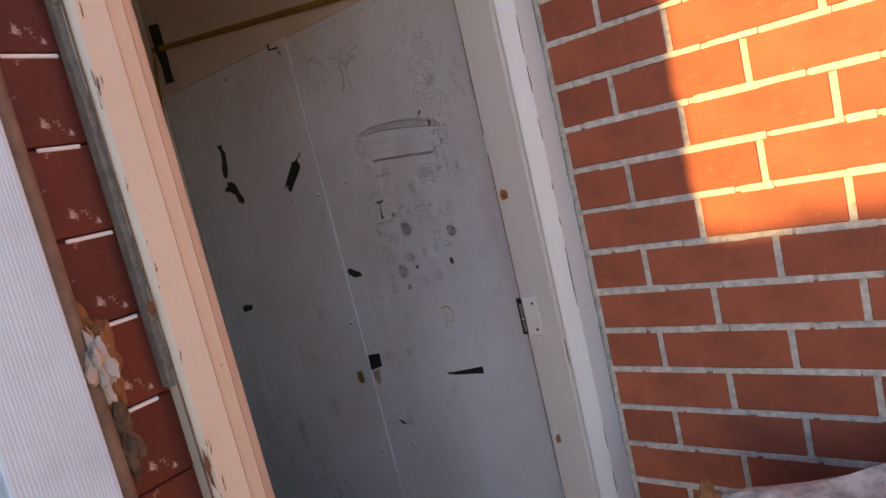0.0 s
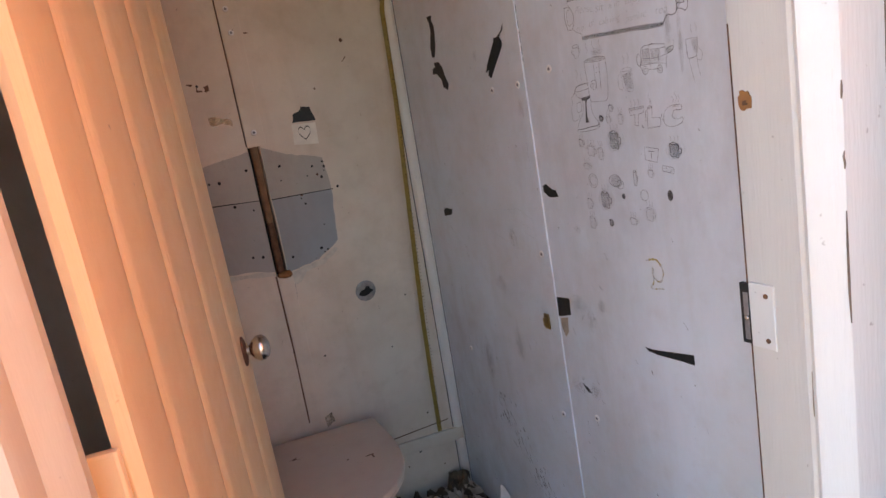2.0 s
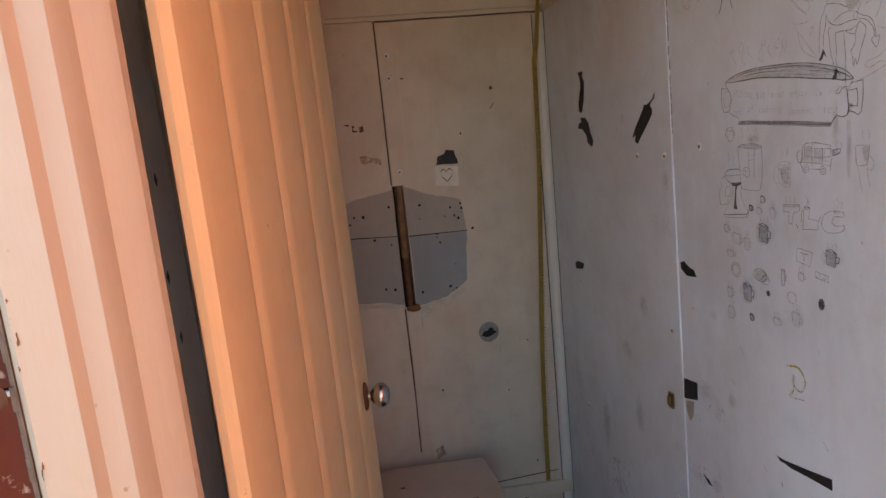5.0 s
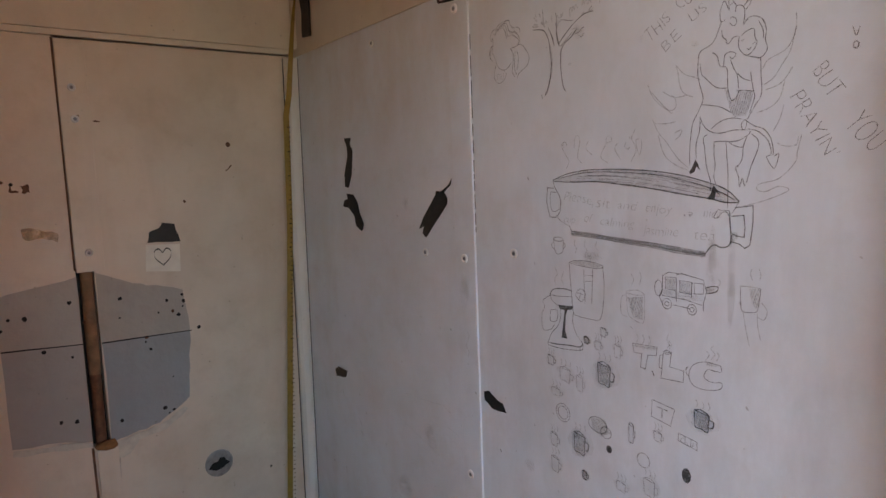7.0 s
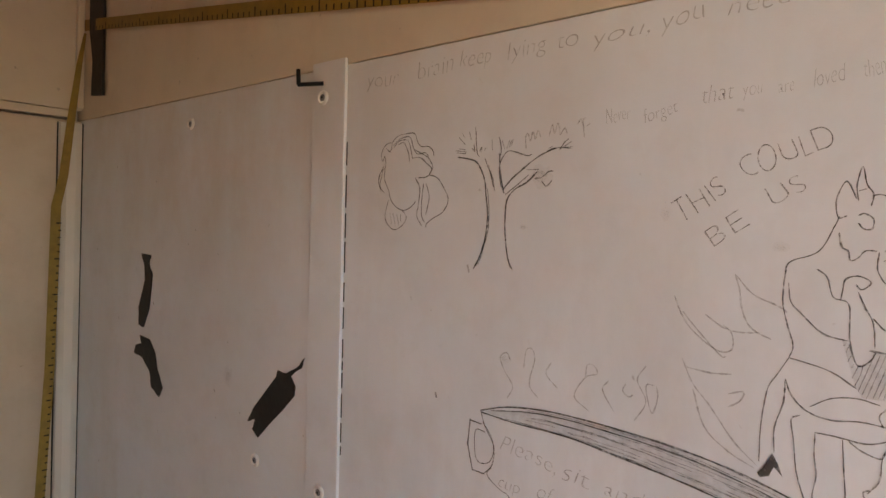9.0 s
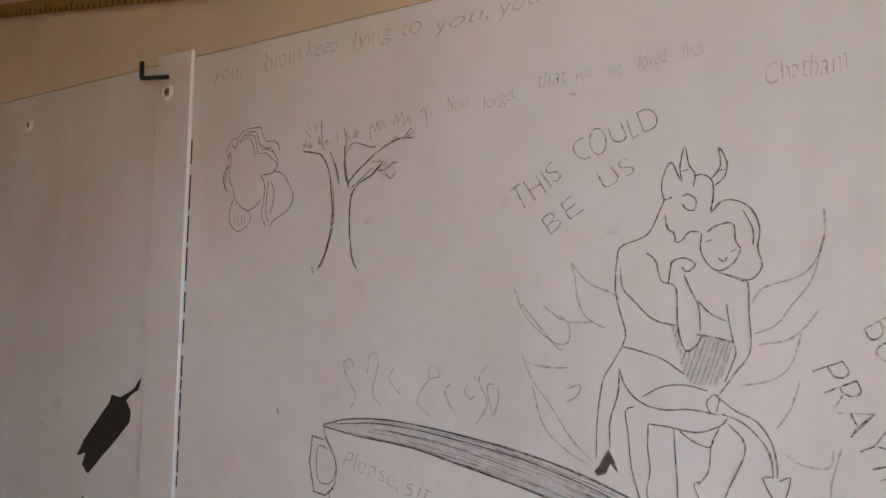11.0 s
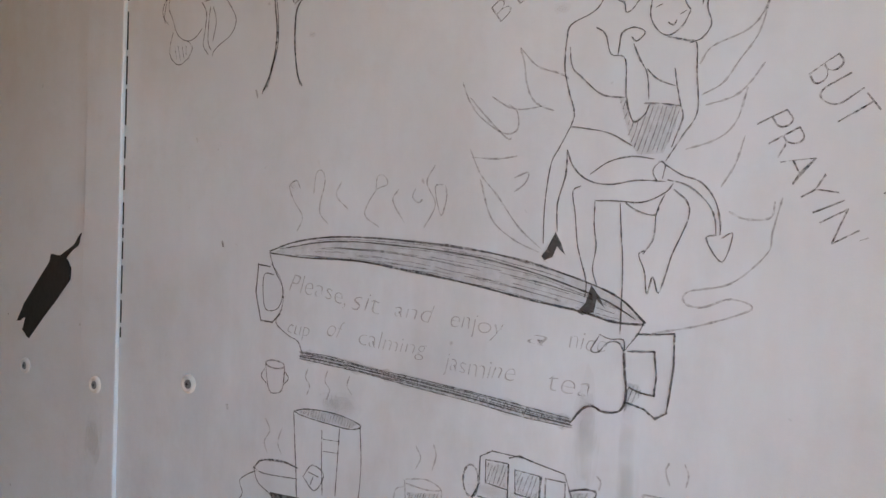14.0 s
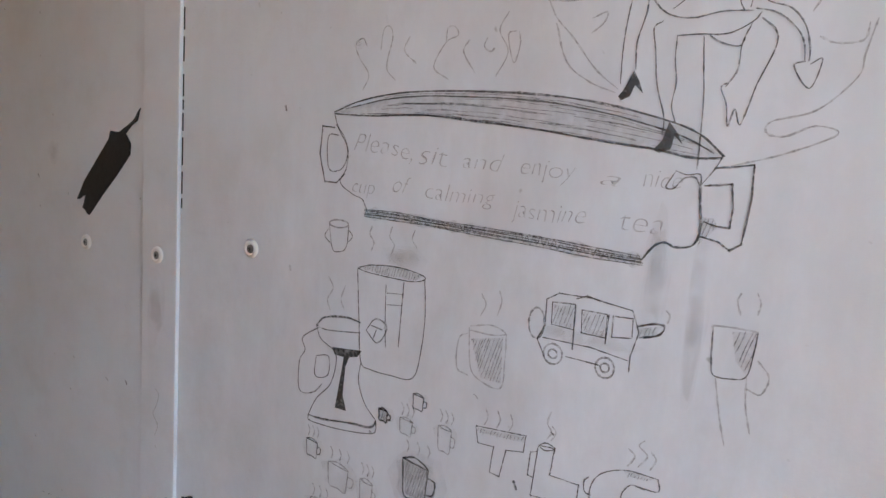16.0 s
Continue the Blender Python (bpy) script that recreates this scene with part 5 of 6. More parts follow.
# bent nail used as a hook on the cover strip
bm = bmesh.new()
rod(bm, on_wall(-2.9, 177.9, 0.004), on_wall(-6.0, 178.0, 0.012), 0.0022, None, 8)
rod(bm, on_wall(-6.0, 178.0, 0.012), on_wall(-6.1, 179.6, 0.012), 0.0022, None, 8)
tagged(part("wall_hook", bm, HOLE), "black bent hook on the wall board", "hook")

# catch near the seam
catch = tagged(new("door_catch"), "small old brass catch on the cover strip", "catch")
box("plate", -0.0115, -0.0066, 1.228, 1.246, 0.785, 0.822, BRASS, catch, 0.0012, 2)
box("keeper", -0.0180, -0.0120, 1.232, 1.242, 0.793, 0.814, BRASS, catch, 0.002, 2)

# keep of the lock on the right upright
keep = tagged(new("lock_keep"), "white painted lock keep with a steel insert", "lock keep")
box("case", -0.1565, -0.1522, 0.500, 0.5345, 0.978, 1.060, FRAME, keep, 0.002, 2)
# Solid block, no opening: the shade of the recess is its colour.
box("recess", -0.1558, -0.1495, 0.5348, 0.5475, 0.980, 1.057, HOLE, keep, 0.0, 1, "near-black block for the recess shade")
box("steel_insert", -0.1562, -0.1555, 0.5365, 0.5435, 0.985, 1.046, ZINC, keep, 0.0003, 1, "worn steel face")
bm = lathe([(0.0030, 0.0), (0.0030, 0.0025), (0.0018, 0.0034)], 12)
bmesh.ops.transform(bm, matrix=pose(-0.1561, 0.5385, 1.014, 0, -90, 0), verts=bm.verts)
part("latch_pin", bm, CHROME, keep)
for z in (0.990, 1.046):
    bm = lathe([(0.0032, 0.0), (0.0030, 0.0012), (0.0014, 0.0016)], 10)
    bmesh.ops.transform(bm, matrix=pose(-0.1563, 0.511, z, 0, -90, 0), verts=bm.verts)
    part("screw_head", bm, RUST, keep)
patch = tagged(new("wood_patch"), "bare splintered wood where a catch was torn off", "wood patch")
face = lambda a, b, k: Vector((-0.1519 - k, a / 100, b / 100))
sheet(torn([(51.4, 126.5), (52.7, 126.4), (53.0, 127.4), (52.8, 128.5), (51.8, 128.4), (51.3, 127.8)], rt, 0.16), face, 0.0022, WOOD, "bare_wood", patch)
sheet(torn([(51.8, 126.9), (52.4, 126.9), (52.4, 127.4), (51.9, 127.4)], rt, 0.12), lambda a, b, k: face(a, b, k + 0.0022), 0.0005, RUST, "dark_hole", patch)
chips = tagged(new("paint_chips"), "flakes of missing paint on the door post", "paint chips")
for z, h in ((0.735, 0.022),):
    sheet(torn([(46.3, z * 100), (47.6, z * 100 + 0.4), (47.4, (z + h) * 100), (46.5, (z + h) * 100 - 0.5)], rt, 0.2), lambda a, b, k: Vector((-0.1525 - k, 0.99 - a / 100, b / 100)), 0.0006, WOOD, "chip", chips)

front = lambda a, b, k: Vector((a / 100, 0.4304 - k, b / 100))
for points in ([(-93.8, 114.9), (-93.5, 113.7), (-93.6, 111.5), (-93.5, 110.3), (-93.9, 111.3), (-94.0, 113.2)], [(-94.7, 130.5), (-94.3, 130.0), (-94.2, 129.0), (-94.7, 128.7), (-94.9, 129.6)]):
    sheet(torn(points, rt, 0.10), front, 0.0006, RUST, "chip", chips)
rf = random.Random(31)
for k in range(30):
    b = rf.uniform(100, 172)
    a, w, h = -93.2 + rf.uniform(-0.35, 0.5), rf.uniform(0.04, 0.13), rf.uniform(0.3, 1.8)
    sheet(torn([(a, b), (a + w, b + 0.1), (a + w * 0.8, b + h), (a + w * 0.2, b + h * 0.8)], rf, 0.05), front, 0.0005, rf.choice((CAULK, FLAKE, WOOD, CAULK)), "chip", chips)

cracks = tagged(new("frame_cracks"), "dark open joints in the painted door frame", "crack", kind="structure")
rk = random.Random(17)
for x, y, gap in ((-0.1672, 0.4497, 0.45), (-0.1568, 0.4108, 0.45), (-0.1012, 0.4022, 0.1)):
    z = 0.05
    while z < 1.85:
        ln, wd = rk.uniform(0.015, 0.12), rk.uniform(0.0006, 0.0016)
        if rk.random() > gap:
            bm = bmesh.new()
            for k, f in ((0, 0.15), (0.3, 1), (0.7, 0.8), (1, 0.1)):
                h = wd * f
                o = rk.uniform(-0.0004, 0.0004)
                for px, py in ((-h, -0.0006), (h, -0.0006), (h, 0.0006), (-h, 0.0006)):
                    bm.verts.new((x + px + o, y + py - o, z + ln * k))
            bm.verts.ensure_lookup_table()
            for r in range(3):
                for i in range(4):
                    j = (i + 1) % 4
                    bm.faces.new((bm.verts[4 * r + i], bm.verts[4 * r + j], bm.verts[4 * r + 4 + j], bm.verts[4 * r + 4 + i]))
            part("joint", bm, CAULK, cracks)
        z += ln + rk.uniform(0.0, 0.06)
# open joint along the cover strip of the drawn wall
z = 1.40
while z < 1.71:
    ln = rk.uniform(0.006, 0.035)
    box("joint", -0.0007, 0.0006, SEAM_Y - 0.0056, SEAM_Y - 0.0046, z, z + ln, HOLE, cracks)
    z += ln + rk.uniform(0.003, 0.012)
for z0, z1 in ((0.10, 0.52), (0.56, 0.98), (1.03, 1.36), (1.40, 1.71), (1.74, 1.94)):
    box("joint", -0.1521, -0.1503, 0.5384, 0.5398, z0, z1, RUST, cracks)
box("joint", -0.9395, -0.9382, 0.4340, 0.4365, 1.0, 1.94, CAULK, cracks)

# ---- things on the back wall ----
tape = tagged(new("measuring_tape"), "yellow steel measuring tape hung down the corner and along the wall", "measuring tape")
TAPE_Y = plain("yellow_tape", (0.30, 0.19, 0.035), 0.45, 0, 0.35, 60, 0.05)
bm = bmesh.new()
run = [(-0.8, 193.2, 0.4), (-1.6, 188.0, 0.9), (-2.6, 179.5, 1.2), (-3.6, 170.0, 1.4), (-4.6, 165.0, 1.5), (-5.2, 139.0, 1.5), (-7.0, 100.0, 1.5), (-8.4, 69.3, 1.5), (-8.9, 45.0, 1.5), (-9.0, 27.0, 1.5)]
last = None
for a, b, w in run:
    pair = [bm.verts.new(back_wall(a + k * w / 2, b, 0.029 if b > 150 else 0.010 + 0.0002 * (b - 30))) for k in (-1, 1)]
    if last:
        bm.faces.new((last[0], last[1], pair[1], pair[0]))
    last = pair
part("blade", bm, TAPE_Y, tape)
bm = bmesh.new()
last = None
for k in range(17):
    y = BACK_Y - 0.022 - 0.075 * k
    z = 1.944 - 0.142 * (BACK_Y - 0.05 - y)
    pair = [bm.verts.new((-0.004 - 0.001 * (k % 2), y, z + s * 0.009)) for s in (-1, 1)]
    if last:
        bm.faces.new((last[0], last[1], pair[1], pair[0]))
    last = pair
part("blade", bm, TAPE_Y, tape)
bm = bmesh.new()
for k in range(116):
    b = 30 + k * 1.15
    a = -9.0 + (b - 27) / 138 * 4.4
    w = 0.75 if k % 5 == 0 else 0.4
    lift = 0.0113 + 0.0002 * (b - 30) if b < 150 else 0.0345
    q = [bm.verts.new(back_wall(a + 0.72 - w * i, b + j, lift)) for i, j in ((0, 0), (1, 0), (1, 0.22), (0, 0.22))]
    bm.faces.new(q)
for k in range(100):
    y = BACK_Y - 0.05 - 0.0115 * k
    z = 1.944 - 0.142 * (BACK_Y - 0.05 - y)
    h = 0.011 if k % 5 == 0 else 0.006
    bm.faces.new([bm.verts.new((-0.0062, y - 0.0022 * i, z - 0.009 + h * j)) for i, j in ((0, 0), (1, 0), (1, 1), (0, 1))])
tagged(part("graduation", bm, HOLE, tape, "black graduation marks"), kind="stuff")

card = tagged(new("paper_note"), "small square note with a heart under black tape", "note")
sheet([(-37.2, 137.0), (-30.2, 136.6), (-30.4, 130.4), (-37.6, 131.2)], back_wall, 0.0006, CARD, "card", card)
sheet(torn([(-36.9, 137.4), (-30.0, 137.2), (-31.0, 141.2), (-33.6, 141.6), (-34.4, 140.4), (-36.4, 139.6)], rt, 0.15), back_wall, 0.0016, BLACK, "tape", card)
bm = bmesh.new()
for s in (-1, 1):
    line = spline([(-33.9, 132.2), (-33.9 + s * 1.5, 133.8), (-33.9 + s * 1.7, 135.3), (-33.9 + s * 0.8, 135.9), (-33.9, 135.0)])
    last = None
    for q in line:
        pair = [bm.verts.new(back_wall(q.x + s * 0.0, q.y + k * 0.16, 0.0015)) for k in (-1, 1)]
        if last:
            bm.faces.new((last[0], last[1], pair[1], pair[0]))
        last = pair
part("heart", bm, HOLE, card, "hand-drawn black heart outline")

plate = tagged(new("pipe_plate"), "round grey metal plate with a ragged dark hole", "plate")
bm = lathe([(0.033, 0.0006), (0.033, 0.002), (0.030, 0.0032), (0.010, 0.0032)], 32)
ob = part("disc", bm, plain("dull_zinc", (0.30, 0.29, 0.28), 0.55, 0.6, 0.4, 60, 0.3), plate)
ob.matrix_basis = Matrix.Translation(back_wall(-25.1, 82.8, 0)) @ pose(0, 0, 0, 90, 0, 0)
sheet(torn([(-27.7, 82.0), (-26.6, 83.2), (-25.6, 83.3), (-24.9, 84.2), (-23.8, 84.0), (-23.5, 83.2), (-22.6, 82.6), (-24.1, 81.6), (-25.6, 81.2), (-26.6, 81.4)], rt, 0.12), lambda a, b, k: back_wall(a, b, k + 0.0030), 0.0006, HOLE, "ragged_hole", plate)

# bare patch and the slot with the rusty pipe
patch = tagged(new("bare_patch"), "patch of bare grey board where a cistern hung", "bare patch", kind="structure")
rp = random.Random(8)
sheet(torn([(-65.0, 129.0), (-58.0, 130.4), (-50.9, 131.7), (-50.9, 117.4), (-58.0, 117.7), (-65.0, 118.4)], rp, 0.25), back_wall, 0.0013, PLASTER, "upper_left", patch)
sheet(torn([(-47.4, 132.2), (-44.0, 130.6), (-40.5, 129.0), (-36.0, 128.0), (-30.4, 126.2), (-29.4, 116.5), (-47.4, 117.0)], rp, 0.25), back_wall, 0.0013, PLASTER, "upper_right", patch)
sheet(torn([(-65.0, 118.9), (-58.0, 118.2), (-50.9, 117.9), (-50.9, 95.8), (-56.0, 97.2), (-65.0, 98.2)], rp, 0.25), back_wall, 0.0008, PLASTER_GREY, "lower_left", patch)
sheet(torn([(-47.4, 117.5), (-29.4, 117.0), (-30.0, 108.0), (-30.6, 101.0), (-33.5, 98.8), (-37.5, 96.4), (-42.0, 95.8), (-47.4, 94.6)], rp, 0.3), back_wall, 0.0008, PLASTER_BLUE, "lower_right", patch)
for pts in ([(-65.0, 97.9), (-56.0, 96.8), (-50.9, 95.4), (-50.9, 94.6), (-58.0, 95.8), (-65.0, 96.6)], [(-47.4, 94.2), (-42.0, 95.4), (-37.5, 96.0), (-32.0, 98.9), (-31.2, 98.2), (-36.0, 94.6), (-42.0, 93.6), (-44.0, 91.0), (-47.4, 90.2)]):
    sheet(torn(pts, rp, 0.35), back_wall, 0.0012, FLAKE, "flaking_edge", patch)
for pts in ([(-65.0, 118.5), (-50.9, 117.5), (-50.9, 117.3), (-65.0, 118.2)], [(-47.4, 117.1), (-29.0, 116.6), (-29.0, 116.4), (-47.4, 116.8)]):
    sheet(torn(pts, rp, 0.05), back_wall, 0.0017, HOLE, "crack", patch)
box("slot_back", -0.508, -0.477, BACK_Y + 0.0185, BACK_Y + 0.0235, 0.945, 1.33, HOLE, wall_north)
pipe = tagged(new("waste_pipe"), "rusty brown pipe in a slot of the back wall", "pipe")
smooth(part("tube", rod(bmesh.new(), (-0.4915, BACK_Y + 0.026, 1.105), (-0.490, BACK_Y + 0.020, 1.326), 0.0122, None, 14), PIPE, pipe))
smooth(part("lower_tube", rod(bmesh.new(), (-0.4925, BACK_Y + 0.034, 0.94), (-0.4915, BACK_Y + 0.029, 1.110), 0.0112, None, 14), RUST, pipe, "dark rotted lower end"))
bm = bmesh.new()
bmesh.ops.create_icosphere(bm, subdivisions=2, radius=0.016)
for v in bm.verts:
    v.co = Vector((v.co.x * 1.5, v.co.y * 0.5, v.co.z * 0.7)) * (1 + 0.35 * noise.noise(v.co * 90))
bmesh.ops.transform(bm, matrix=Matrix.Translation((-0.482, BACK_Y + 0.022, 0.945)), verts=bm.verts)
part("broken_stub", bm, FOAM, pipe, "broken orange stub")

holes = tagged(new("fixing_holes"), "dark fixing holes and rust spots in the back wall", "holes")
HOLES = ((-52.6, 126.5), (-50.2, 122.0), (-56.2, 101.6), (-38.0, 113.8), (-35.2, 98.2), (-34.2, 98.8), (-60.2, 150.9), (-46.8, 154.6), (-28.5, 146.0), (-12.4, 78.0), (-18.0, 158.5), (-63.2, 124.6), (-64.6, 122.6), (-60.5, 124.4), (-43.2, 126.0), (-43.6, 121.8), (-53.0, 115.0), (-57.9, 117.1), (-33.9, 124.2), (-30.6, 125.1), (-30.4, 123.6), (-30.6, 122.4), (-32.8, 121.6), (-35.8, 121.7),
         (-31.6, 120.6), (-27.4, 117.0), (-38.6, 116.6), (-38.9, 115.6), (-33.8, 106.5), (-53.4, 101.0), (-36.0, 99.6), (-45.0, 99.0), (-42.0, 66.0), (-20.0, 62.0), (-12.0, 35.0), (-17.0, 22.0), (-22.0, 18.0), (-9.0, 14.0))
rh = random.Random(5)
stains_of_wall = holes
for pts in ([(-51.3, 94.4), (-50.8, 94.4), (-50.6, 70.0), (-50.9, 46.0), (-51.3, 46.0), (-51.1, 70.0)], [(-51.2, 179.3), (-50.8, 179.3), (-50.9, 133.0), (-51.2, 133.0)],
            [(-40.0, 30.1), (-5.0, 30.1), (-5.0, 29.8), (-40.0, 29.7)], [(-40.0, 24.4), (-5.0, 24.5), (-5.0, 24.1), (-40.0, 24.1)]):
    sheet(torn(pts, rt, 0.06), back_wall, 0.0004, RUST, "crack", stains_of_wall)
for a, b in HOLES:
    r = rh.uniform(0.22, 0.55)
    sheet([(a + r * rh.uniform(0.7, 1.2) * math.cos(k / 8 * math.tau), b + r * rh.uniform(0.7, 1.3) * math.sin(k / 8 * math.tau)) for k in range(8)], lambda p, q, k: back_wall(p, q, k + 0.0012), 0.0004, rh.choice((HOLE, HOLE, RUST)), "hole", holes)

stains = tagged(new("wall_stains"), "brown glue stains on the back wall board", "stain")
GLUE = graphite("glue_stain", (0.52, 0.33, 0.14), 0.0, 0.42, 60)
for pts in ([(-59.4, 142.2), (-56.6, 142.0), (-53.4, 141.0), (-53.5, 139.0), (-56.0, 140.2), (-58.8, 140.0)], [(-46.2, 46.0), (-43.6, 47.0), (-43.2, 43.6), (-45.8, 42.4)], [(-50.2, 92.0), (-46.0, 91.0), (-47.0, 60.0), (-49.8, 58.0)]):
    sheet(torn(pts, rt, 0.3), back_wall, 0.0002, GLUE, "stain", stains)

scribble = tagged(new("wall_scribble"), "short dark scribble on the cream board", "scribble")
for pts in ([(-60.4, 151.6), (-60.2, 149.9), (-59.0, 149.6), (-59.1, 149.3), (-60.7, 149.6)], [(-58.7, 150.6), (-57.4, 151.0), (-57.2, 149.3), (-58.5, 149.2), (-58.3, 150.0)], [(-62.6, 151.8), (-61.4, 151.5), (-61.5, 151.1), (-62.8, 151.4)],
            [(-18.9, 152.7), (-17.6, 153.9), (-17.4, 153.7), (-18.7, 152.5)], [(-48.4, 164.3), (-47.6, 164.5), (-47.8, 163.6)], [(-45.0, 163.4), (-43.8, 163.3), (-43.9, 163.1), (-45.0, 163.2)]):
    sheet(torn(pts, rt, 0.16), lambda a, b, k: back_wall(a, b, k + (0.006 if -51 < a < -46 else 0)), 0.0003, RUST, "mark", scribble)

for y, z in ((1.694, 1.421), (1.673, 1.017), (1.595, 1.474), (1.646, 1.179), (1.528, 0.930)):
    tagged(sheet(torn([(y * 100 - 1.2, z * 100), (y * 100 + 0.6, z * 100 + 1.6), (y * 100 + 1.6, z * 100 - 0.4), (y * 100 + 0.3, z * 100 - 2.0)], rt, 0.2), lambda a, b, k: Vector((LEFT_X + k, a / 100, b / 100)), 0.0015, BLACK, "tape_scrap"), "torn scrap of black cloth tape stuck to the wall", "tape", "black tape scraps")

# ---- outside, beside the frame ----
bm = profile_bar([(-1.0195, 0.4535), (-1.0195, 0.437), (-1.012, 0.432), (-1.003, 0.436), (-1.0, 0.4535)], 0.0, 2.4)
tagged(smooth(part("sealant_strip", bm, CAULK), 60), "brown weathered sealant beside the white board", "sealant", kind="structure")
bm = bmesh.new()
for k in range(58):
    z = 1.215 + 0.0165 * k
    block(bm, -0.9445, -0.9325, 0.4405 + rt.uniform(-0.002, 0.002), 0.4545, z, z + 0.0165)
tagged(part("mortar_fillet", bm, MORTAR_OLD), "rough grey mortar fillet along the door frame", "mortar", kind="structure")


def lump(name, centre, size, mat, label, category, seed, rough=0.4, freq=40):
    bm = bmesh.new()
    bmesh.ops.create_icosphere(bm, subdivisions=4, radius=1.0)
    off = Vector((seed * 3.1, seed * 1.7, seed))
    for v in bm.verts:
        q = v.co.copy()
        k = 1 + rough * noise.noise(q * 1.7 + off) + rough * 0.7 * noise.noise(q * 4 + off) + rough * 0.5 * noise.noise(q * 10 + off)
        v.co = Vector((q.x * size[0] * k, q.y * size[1] * k, q.z * size[2] * k)) + Vector(centre)
    return tagged(smooth(part(name, bm, mat), 30), label, category)


lump("foam_lump", (-0.995, 0.444, 1.262), (0.013, 0.013, 0.040), FOAM, "hardened orange foam squeezed out beside the board", "foam", 2, 0.5)
lump("foam_lump", (-1.001, 0.436, 1.262), (0.012, 0.010, 0.026), PLASTER, "grey crusted foam beside the white board", "foam", 5, 0.6)
lump("foam_lump", (-0.998, 0.446, 1.185), (0.014, 0.012, 0.034), RUBBLE, "dark rotted foam under the orange lump", "foam", 7, 0.6)

# white paint left in the joints of the old brickwork
joints = tagged(new("painted_joints"), "thin strokes of white paint in the brick joints", "paint")
for k, (x0, x1) in enumerate(((-0.992, -0.955), (-0.99, -0.951), (-0.985, -0.95), (-0.985, -0.955), (-0.99, -0.95), (-0.985, -0.951))):
    z = 1.2075 + 0.082 * k
    bm = bmesh.new()
    block(bm, x0 - 0.004, x1 + 0.003, 0.4528, 0.4562, z - 0.0019, z + 0.0019, 0.0008)
    part("joint", bm, WHITE, joints)

# broken concrete post beside the return wall
def make_pier():
    post = new("concrete_post")
    bm = bmesh.new()
    block(bm, -0.14, 0.14, -0.21, 0.21, 0.0, 0.80)
    bmesh.ops.subdivide_edges(bm, edges=bm.edges[:], cuts=9, use_grid_fill=True)
    for v in bm.verts:
        q = v.co.copy()
        worn = 0.012 * noise.noise(q * 9) + 0.006 * noise.noise(q * 31)
        edge = max(abs(q.x) / 0.14, abs(q.y) / 0.21)
        v.co += Vector((worn, worn * 0.8, worn - (0.02 * max(0, edge - 0.9) * 10 if q.z > 0.76 else 0)))
    part("shaft", bm, POSTC, post, "rough crumbling concrete")
    post.matrix_basis = pose(-0.369, -0.106, 0.012, 0, 0, 29.4)
    return tagged(post, "broken rough concrete post beside the brick wall", "post")


make_pier()
lump("moss_lump", (-0.368, 0.158, 0.785), (0.022, 0.018, 0.030), FOAM, "ochre crust at the top of the concrete post", "crust", 9, 0.4)

# ---- rubbish on the floor ----
def crumpled(name, x, y, z, w, d, turn, seed, mat, label, category, height=0.03):
    bm = bmesh.new()
    bmesh.ops.create_grid(bm, x_segments=34, y_segments=26, size=0.5)
    off = Vector((seed * 2.3, seed * 4.1, seed * 0.7))
    for v in bm.verts:
        q = Vector((v.co.x * w, v.co.y * d, 0))
        e = 1 + 0.25 * noise.noise(q * 14 + off)
        fold = Vector((q.x * 30 + q.y * 9, q.y * 13 - q.x * 4, 0))
        ridge = 0.75 - abs(noise.noise(fold + off)) * 1.3 + abs(noise.noise(q * 55 + off)) * 0.35 + 0.5 * noise.noise(q * 9 + off)
        v.co = Vector((q.x * e, q.y * e, ridge * height))
    ob = part(name, bm, mat)
    mod = ob.modifiers.new("thickness", "SOLIDIFY")
    mod.thickness = 0.0015
    ob.matrix_basis = pose(x, y, z, 0, 0, turn)
    return tagged(ob, label, category, "rubbish on the toilet floor")


for k, (x, y, w, d, turn, h) in enumerate(((-0.17, 1.735, 0.27, 0.15, -8, 0.032), (-0.24, 1.69, 0.15, 0.12, -30, 0.026), (-0.10, 1.68, 0.14, 0.12, 35, 0.030), (-0.27, 1.79, 0.14, 0.08, 10, 0.030), (-0.12, 1.81, 0.18, 0.08, 0, 0.036), (-0.35, 1.66, 0.10, 0.08, 15, 0.022))):
    crumpled("paper_rubbish", x, y, FLOOR_Z + 0.014 + 0.003 * k, w, d, turn, k + 1, PAPER, "crumpled soiled sheet of paper on the floor", "rubbish", h)
crumpled("carpet_scrap", -0.19, 1.58, FLOOR_Z + 0.002, 0.36, 0.42, 8, 12, RUBBLE, "rotten brown scraps spread over the floor", "rubbish", 0.012)
crumpled("carpet_scrap", -0.30, 1.82, FLOOR_Z + 0.004, 0.30, 0.14, -6, 15, RUBBLE, "rotten brown scraps spread over the floor", "rubbish", 0.06)
crumpled("carpet_scrap", -0.20, 1.865, FLOOR_Z + 0.004, 0.36, 0.07, -2, 19, RUBBLE, "rotten brown scraps spread over the floor", "rubbish", 0.09)
crumpled("carpet_scrap", -0.05, 1.70, FLOOR_Z + 0.004, 0.06, 0.26, 4, 17, RUBBLE, "rotten brown scraps spread over the floor", "rubbish", 0.05)
rr = random.Random(21)
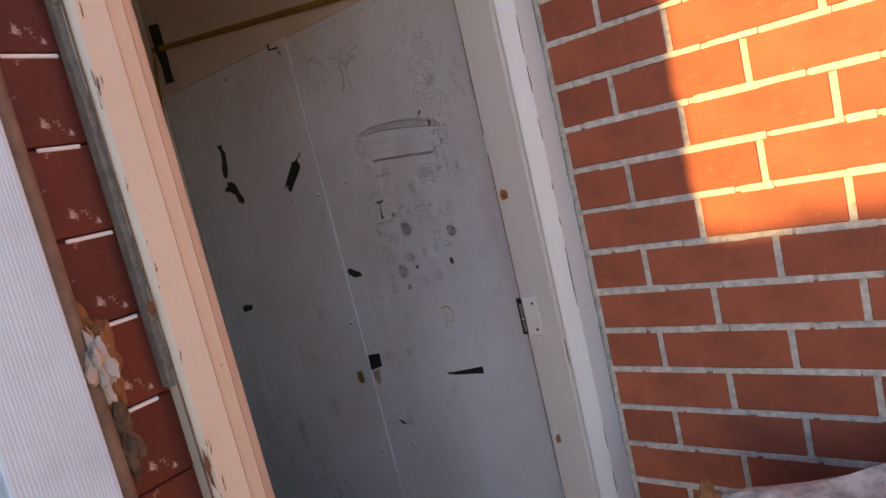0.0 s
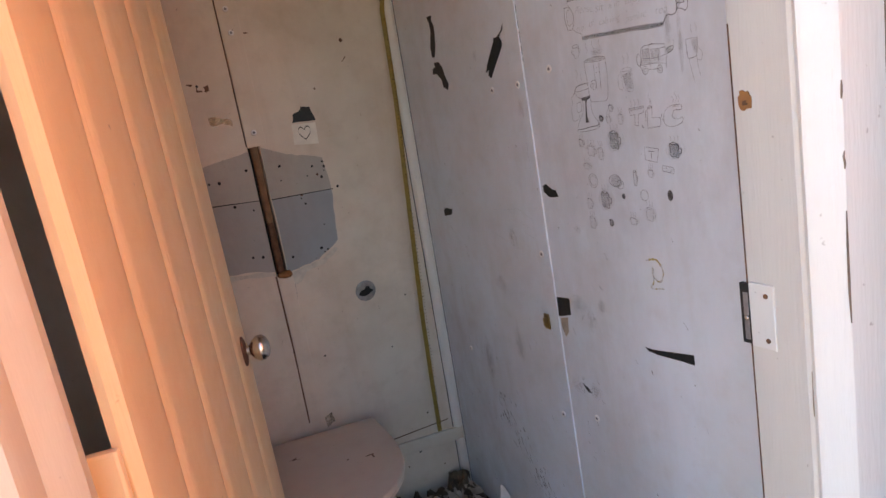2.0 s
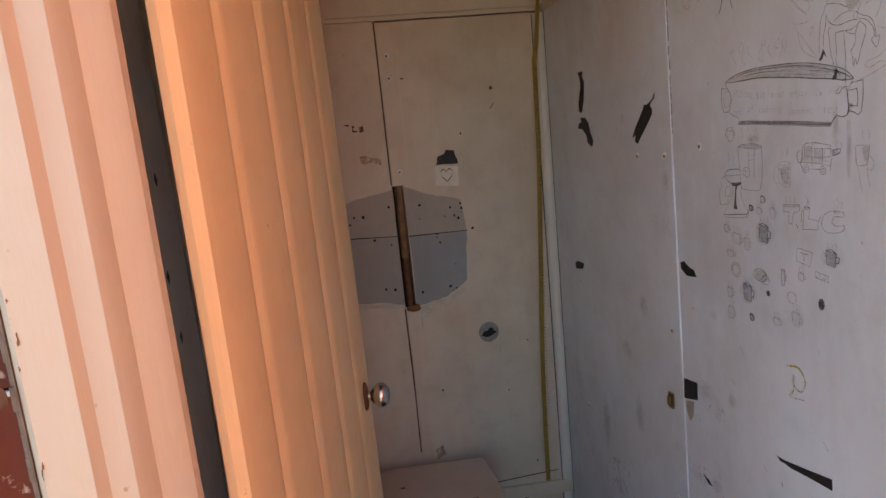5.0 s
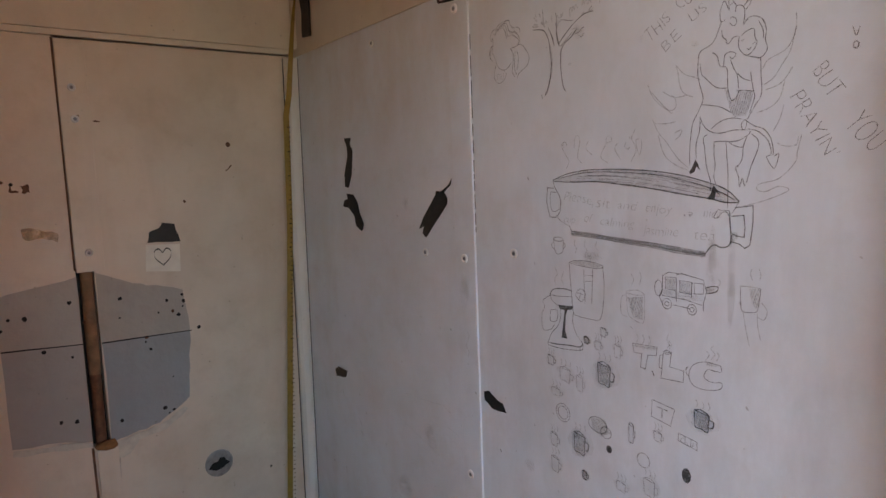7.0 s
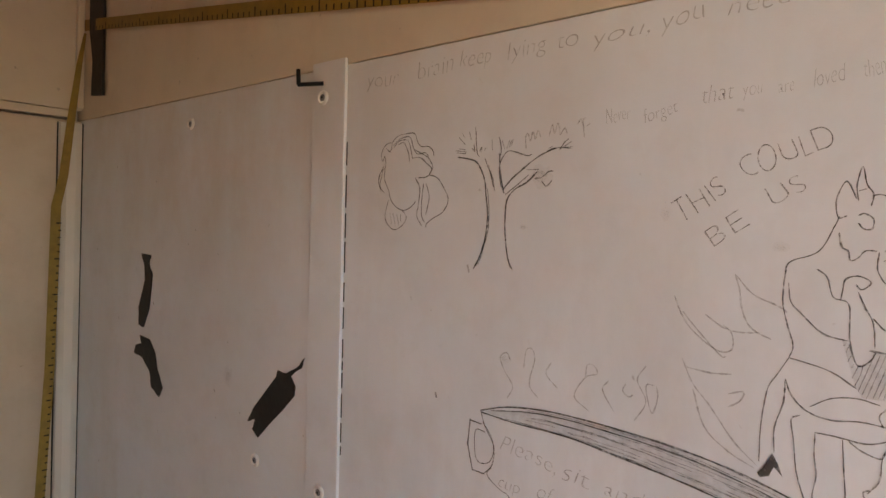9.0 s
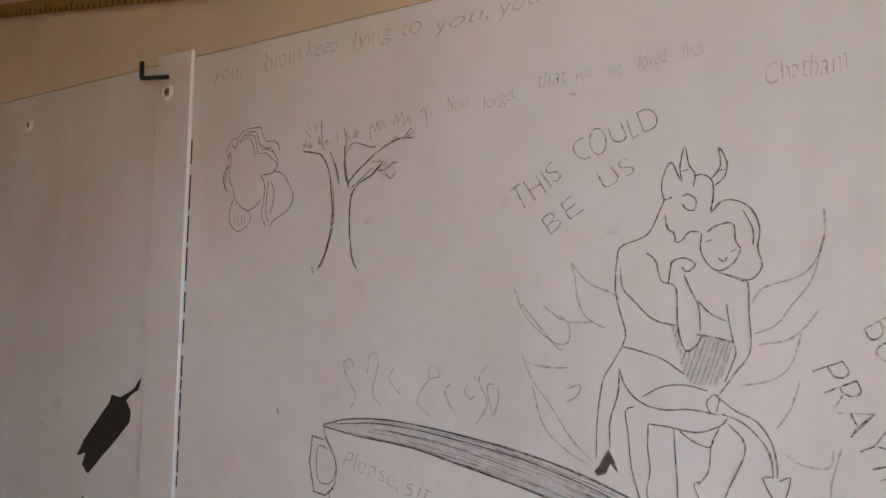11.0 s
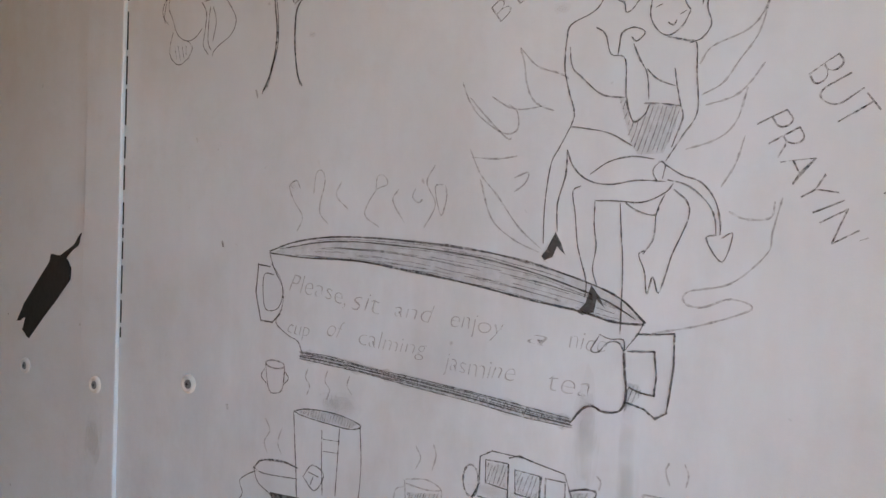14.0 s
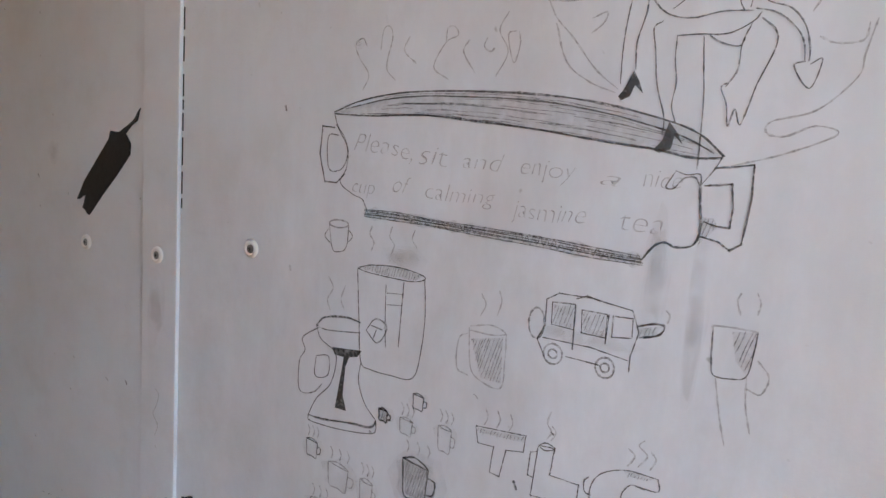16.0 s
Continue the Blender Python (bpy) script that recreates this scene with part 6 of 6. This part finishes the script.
for k in range(48):
    x, y = rr.uniform(-0.38, -0.03), rr.uniform(1.42, 1.85)
    s = rr.uniform(0.006, 0.020)
    lump("debris_chip", (x, y, FLOOR_Z + 0.012 + s * 0.4), (s, s * rr.uniform(0.5, 1), s * 0.45), rr.choice((RUBBLE, RUBBLE, PAPER, WOOD)), "small chip of rotten debris on the floor", "debris", k + 30, 0.5)
shard = bmesh.new()
rows = []
for k in range(9):
    f = k / 8
    foot, tip = Vector((-0.055, 1.515, 0.034)), Vector((-0.020, 1.625, 0.168))
    mid = foot.lerp(tip, f)
    half = 0.036 * (1 - f ** 1.6) + 0.005
    rows.append([shard.verts.new(mid + Vector((0.9 * half * a, -0.30 * half * a + 0.022 * (1 - a * a) * (1 - 0.5 * f), 0.012 * math.sin(math.pi * f)))) for a in (-1, -0.6, -0.2, 0.2, 0.6, 1)])
for lo, hi in zip(rows, rows[1:]):
    for i in range(5):
        shard.faces.new((lo[i], lo[i + 1], hi[i + 1], hi[i]))
ob = smooth(part("plastic_shard", shard, WHITE), 40)
ob.modifiers.new("thickness", "SOLIDIFY").thickness = 0.003
tagged(ob, "curved white plastic shard leaning on the wall", "shard", "rubbish on the toilet floor")
tagged(smooth(part("plastic_stick", rod(bmesh.new(), (-0.225, 1.49, 0.045), (-0.070, 1.635, 0.075), 0.006, None, 10), WHITE)), "thin white plastic stick lying on the rubbish", "stick", "rubbish on the toilet floor")

# ---- bricks, the last of the large pieces ----
def brick_mesh(name, length, height, depth, mat):
    bm = block(bmesh.new(), 0, depth, 0, length, 0, height, 0.0016)
    me = bpy.data.meshes.new(name)
    bmesh.ops.recalc_face_normals(bm, faces=bm.faces)
    bm.to_mesh(me)
    bm.free()
    me.materials.append(mat)
    return me


COURSE, LAY = 0.0813, 0.224
full = brick_mesh("brick", LAY - 0.011, COURSE - 0.0095, 0.02, BRICK)
half = brick_mesh("brick", LAY / 2 - 0.011, COURSE - 0.0095, 0.02, BRICK)
rng = random.Random(4)
for c in range(33):
    z = 1.0492 + (c - 14) * COURSE
    if z < 0:
        continue
    odd = (c % 2 == 1)
    start = 0.398
    first = True
    y = start
    while y > -2.15:
        short = first and not odd
        ln = LAY / 2 if short else LAY
        if y - ln < -1.35 and c > 28:
            break
        b = new("brick", half if short else full)
        b.parent = return_wall
        b.matrix_basis = pose(RET_X + rng.uniform(-0.0012, 0.0012), y - ln + 0.0055, z + rng.uniform(-0.001, 0.001), 0, 0, rng.uniform(-0.3, 0.3))
        y -= ln
        first = False
smear = bmesh.new()
for c in range(34):
    z = 1.0492 + (c - 14) * COURSE - 0.0055
    y = 0.395
    while y > -0.9 and z > 0.3:
        ln, h = rng.uniform(0.03, 0.14), rng.uniform(0.0046, 0.0064)
        block(smear, RET_X - 0.0016, RET_X + 0.004, y - ln, y, z - h + rng.uniform(-0.001, 0.001), z + h + rng.uniform(-0.001, 0.001), 0.0012)
        y -= ln + rng.uniform(-0.004, 0.012)
tagged(part("mortar_smear", smear, MORTAR, return_wall, "uneven pale mortar smeared over brick edges"), kind="stuff")
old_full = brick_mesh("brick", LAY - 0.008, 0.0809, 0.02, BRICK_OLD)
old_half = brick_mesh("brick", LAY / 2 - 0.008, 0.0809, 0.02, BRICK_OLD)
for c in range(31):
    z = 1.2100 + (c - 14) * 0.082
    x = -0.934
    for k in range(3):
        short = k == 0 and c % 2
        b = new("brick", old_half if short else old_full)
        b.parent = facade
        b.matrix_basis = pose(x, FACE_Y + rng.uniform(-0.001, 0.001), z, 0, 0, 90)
        x -= LAY / 2 if short else LAY
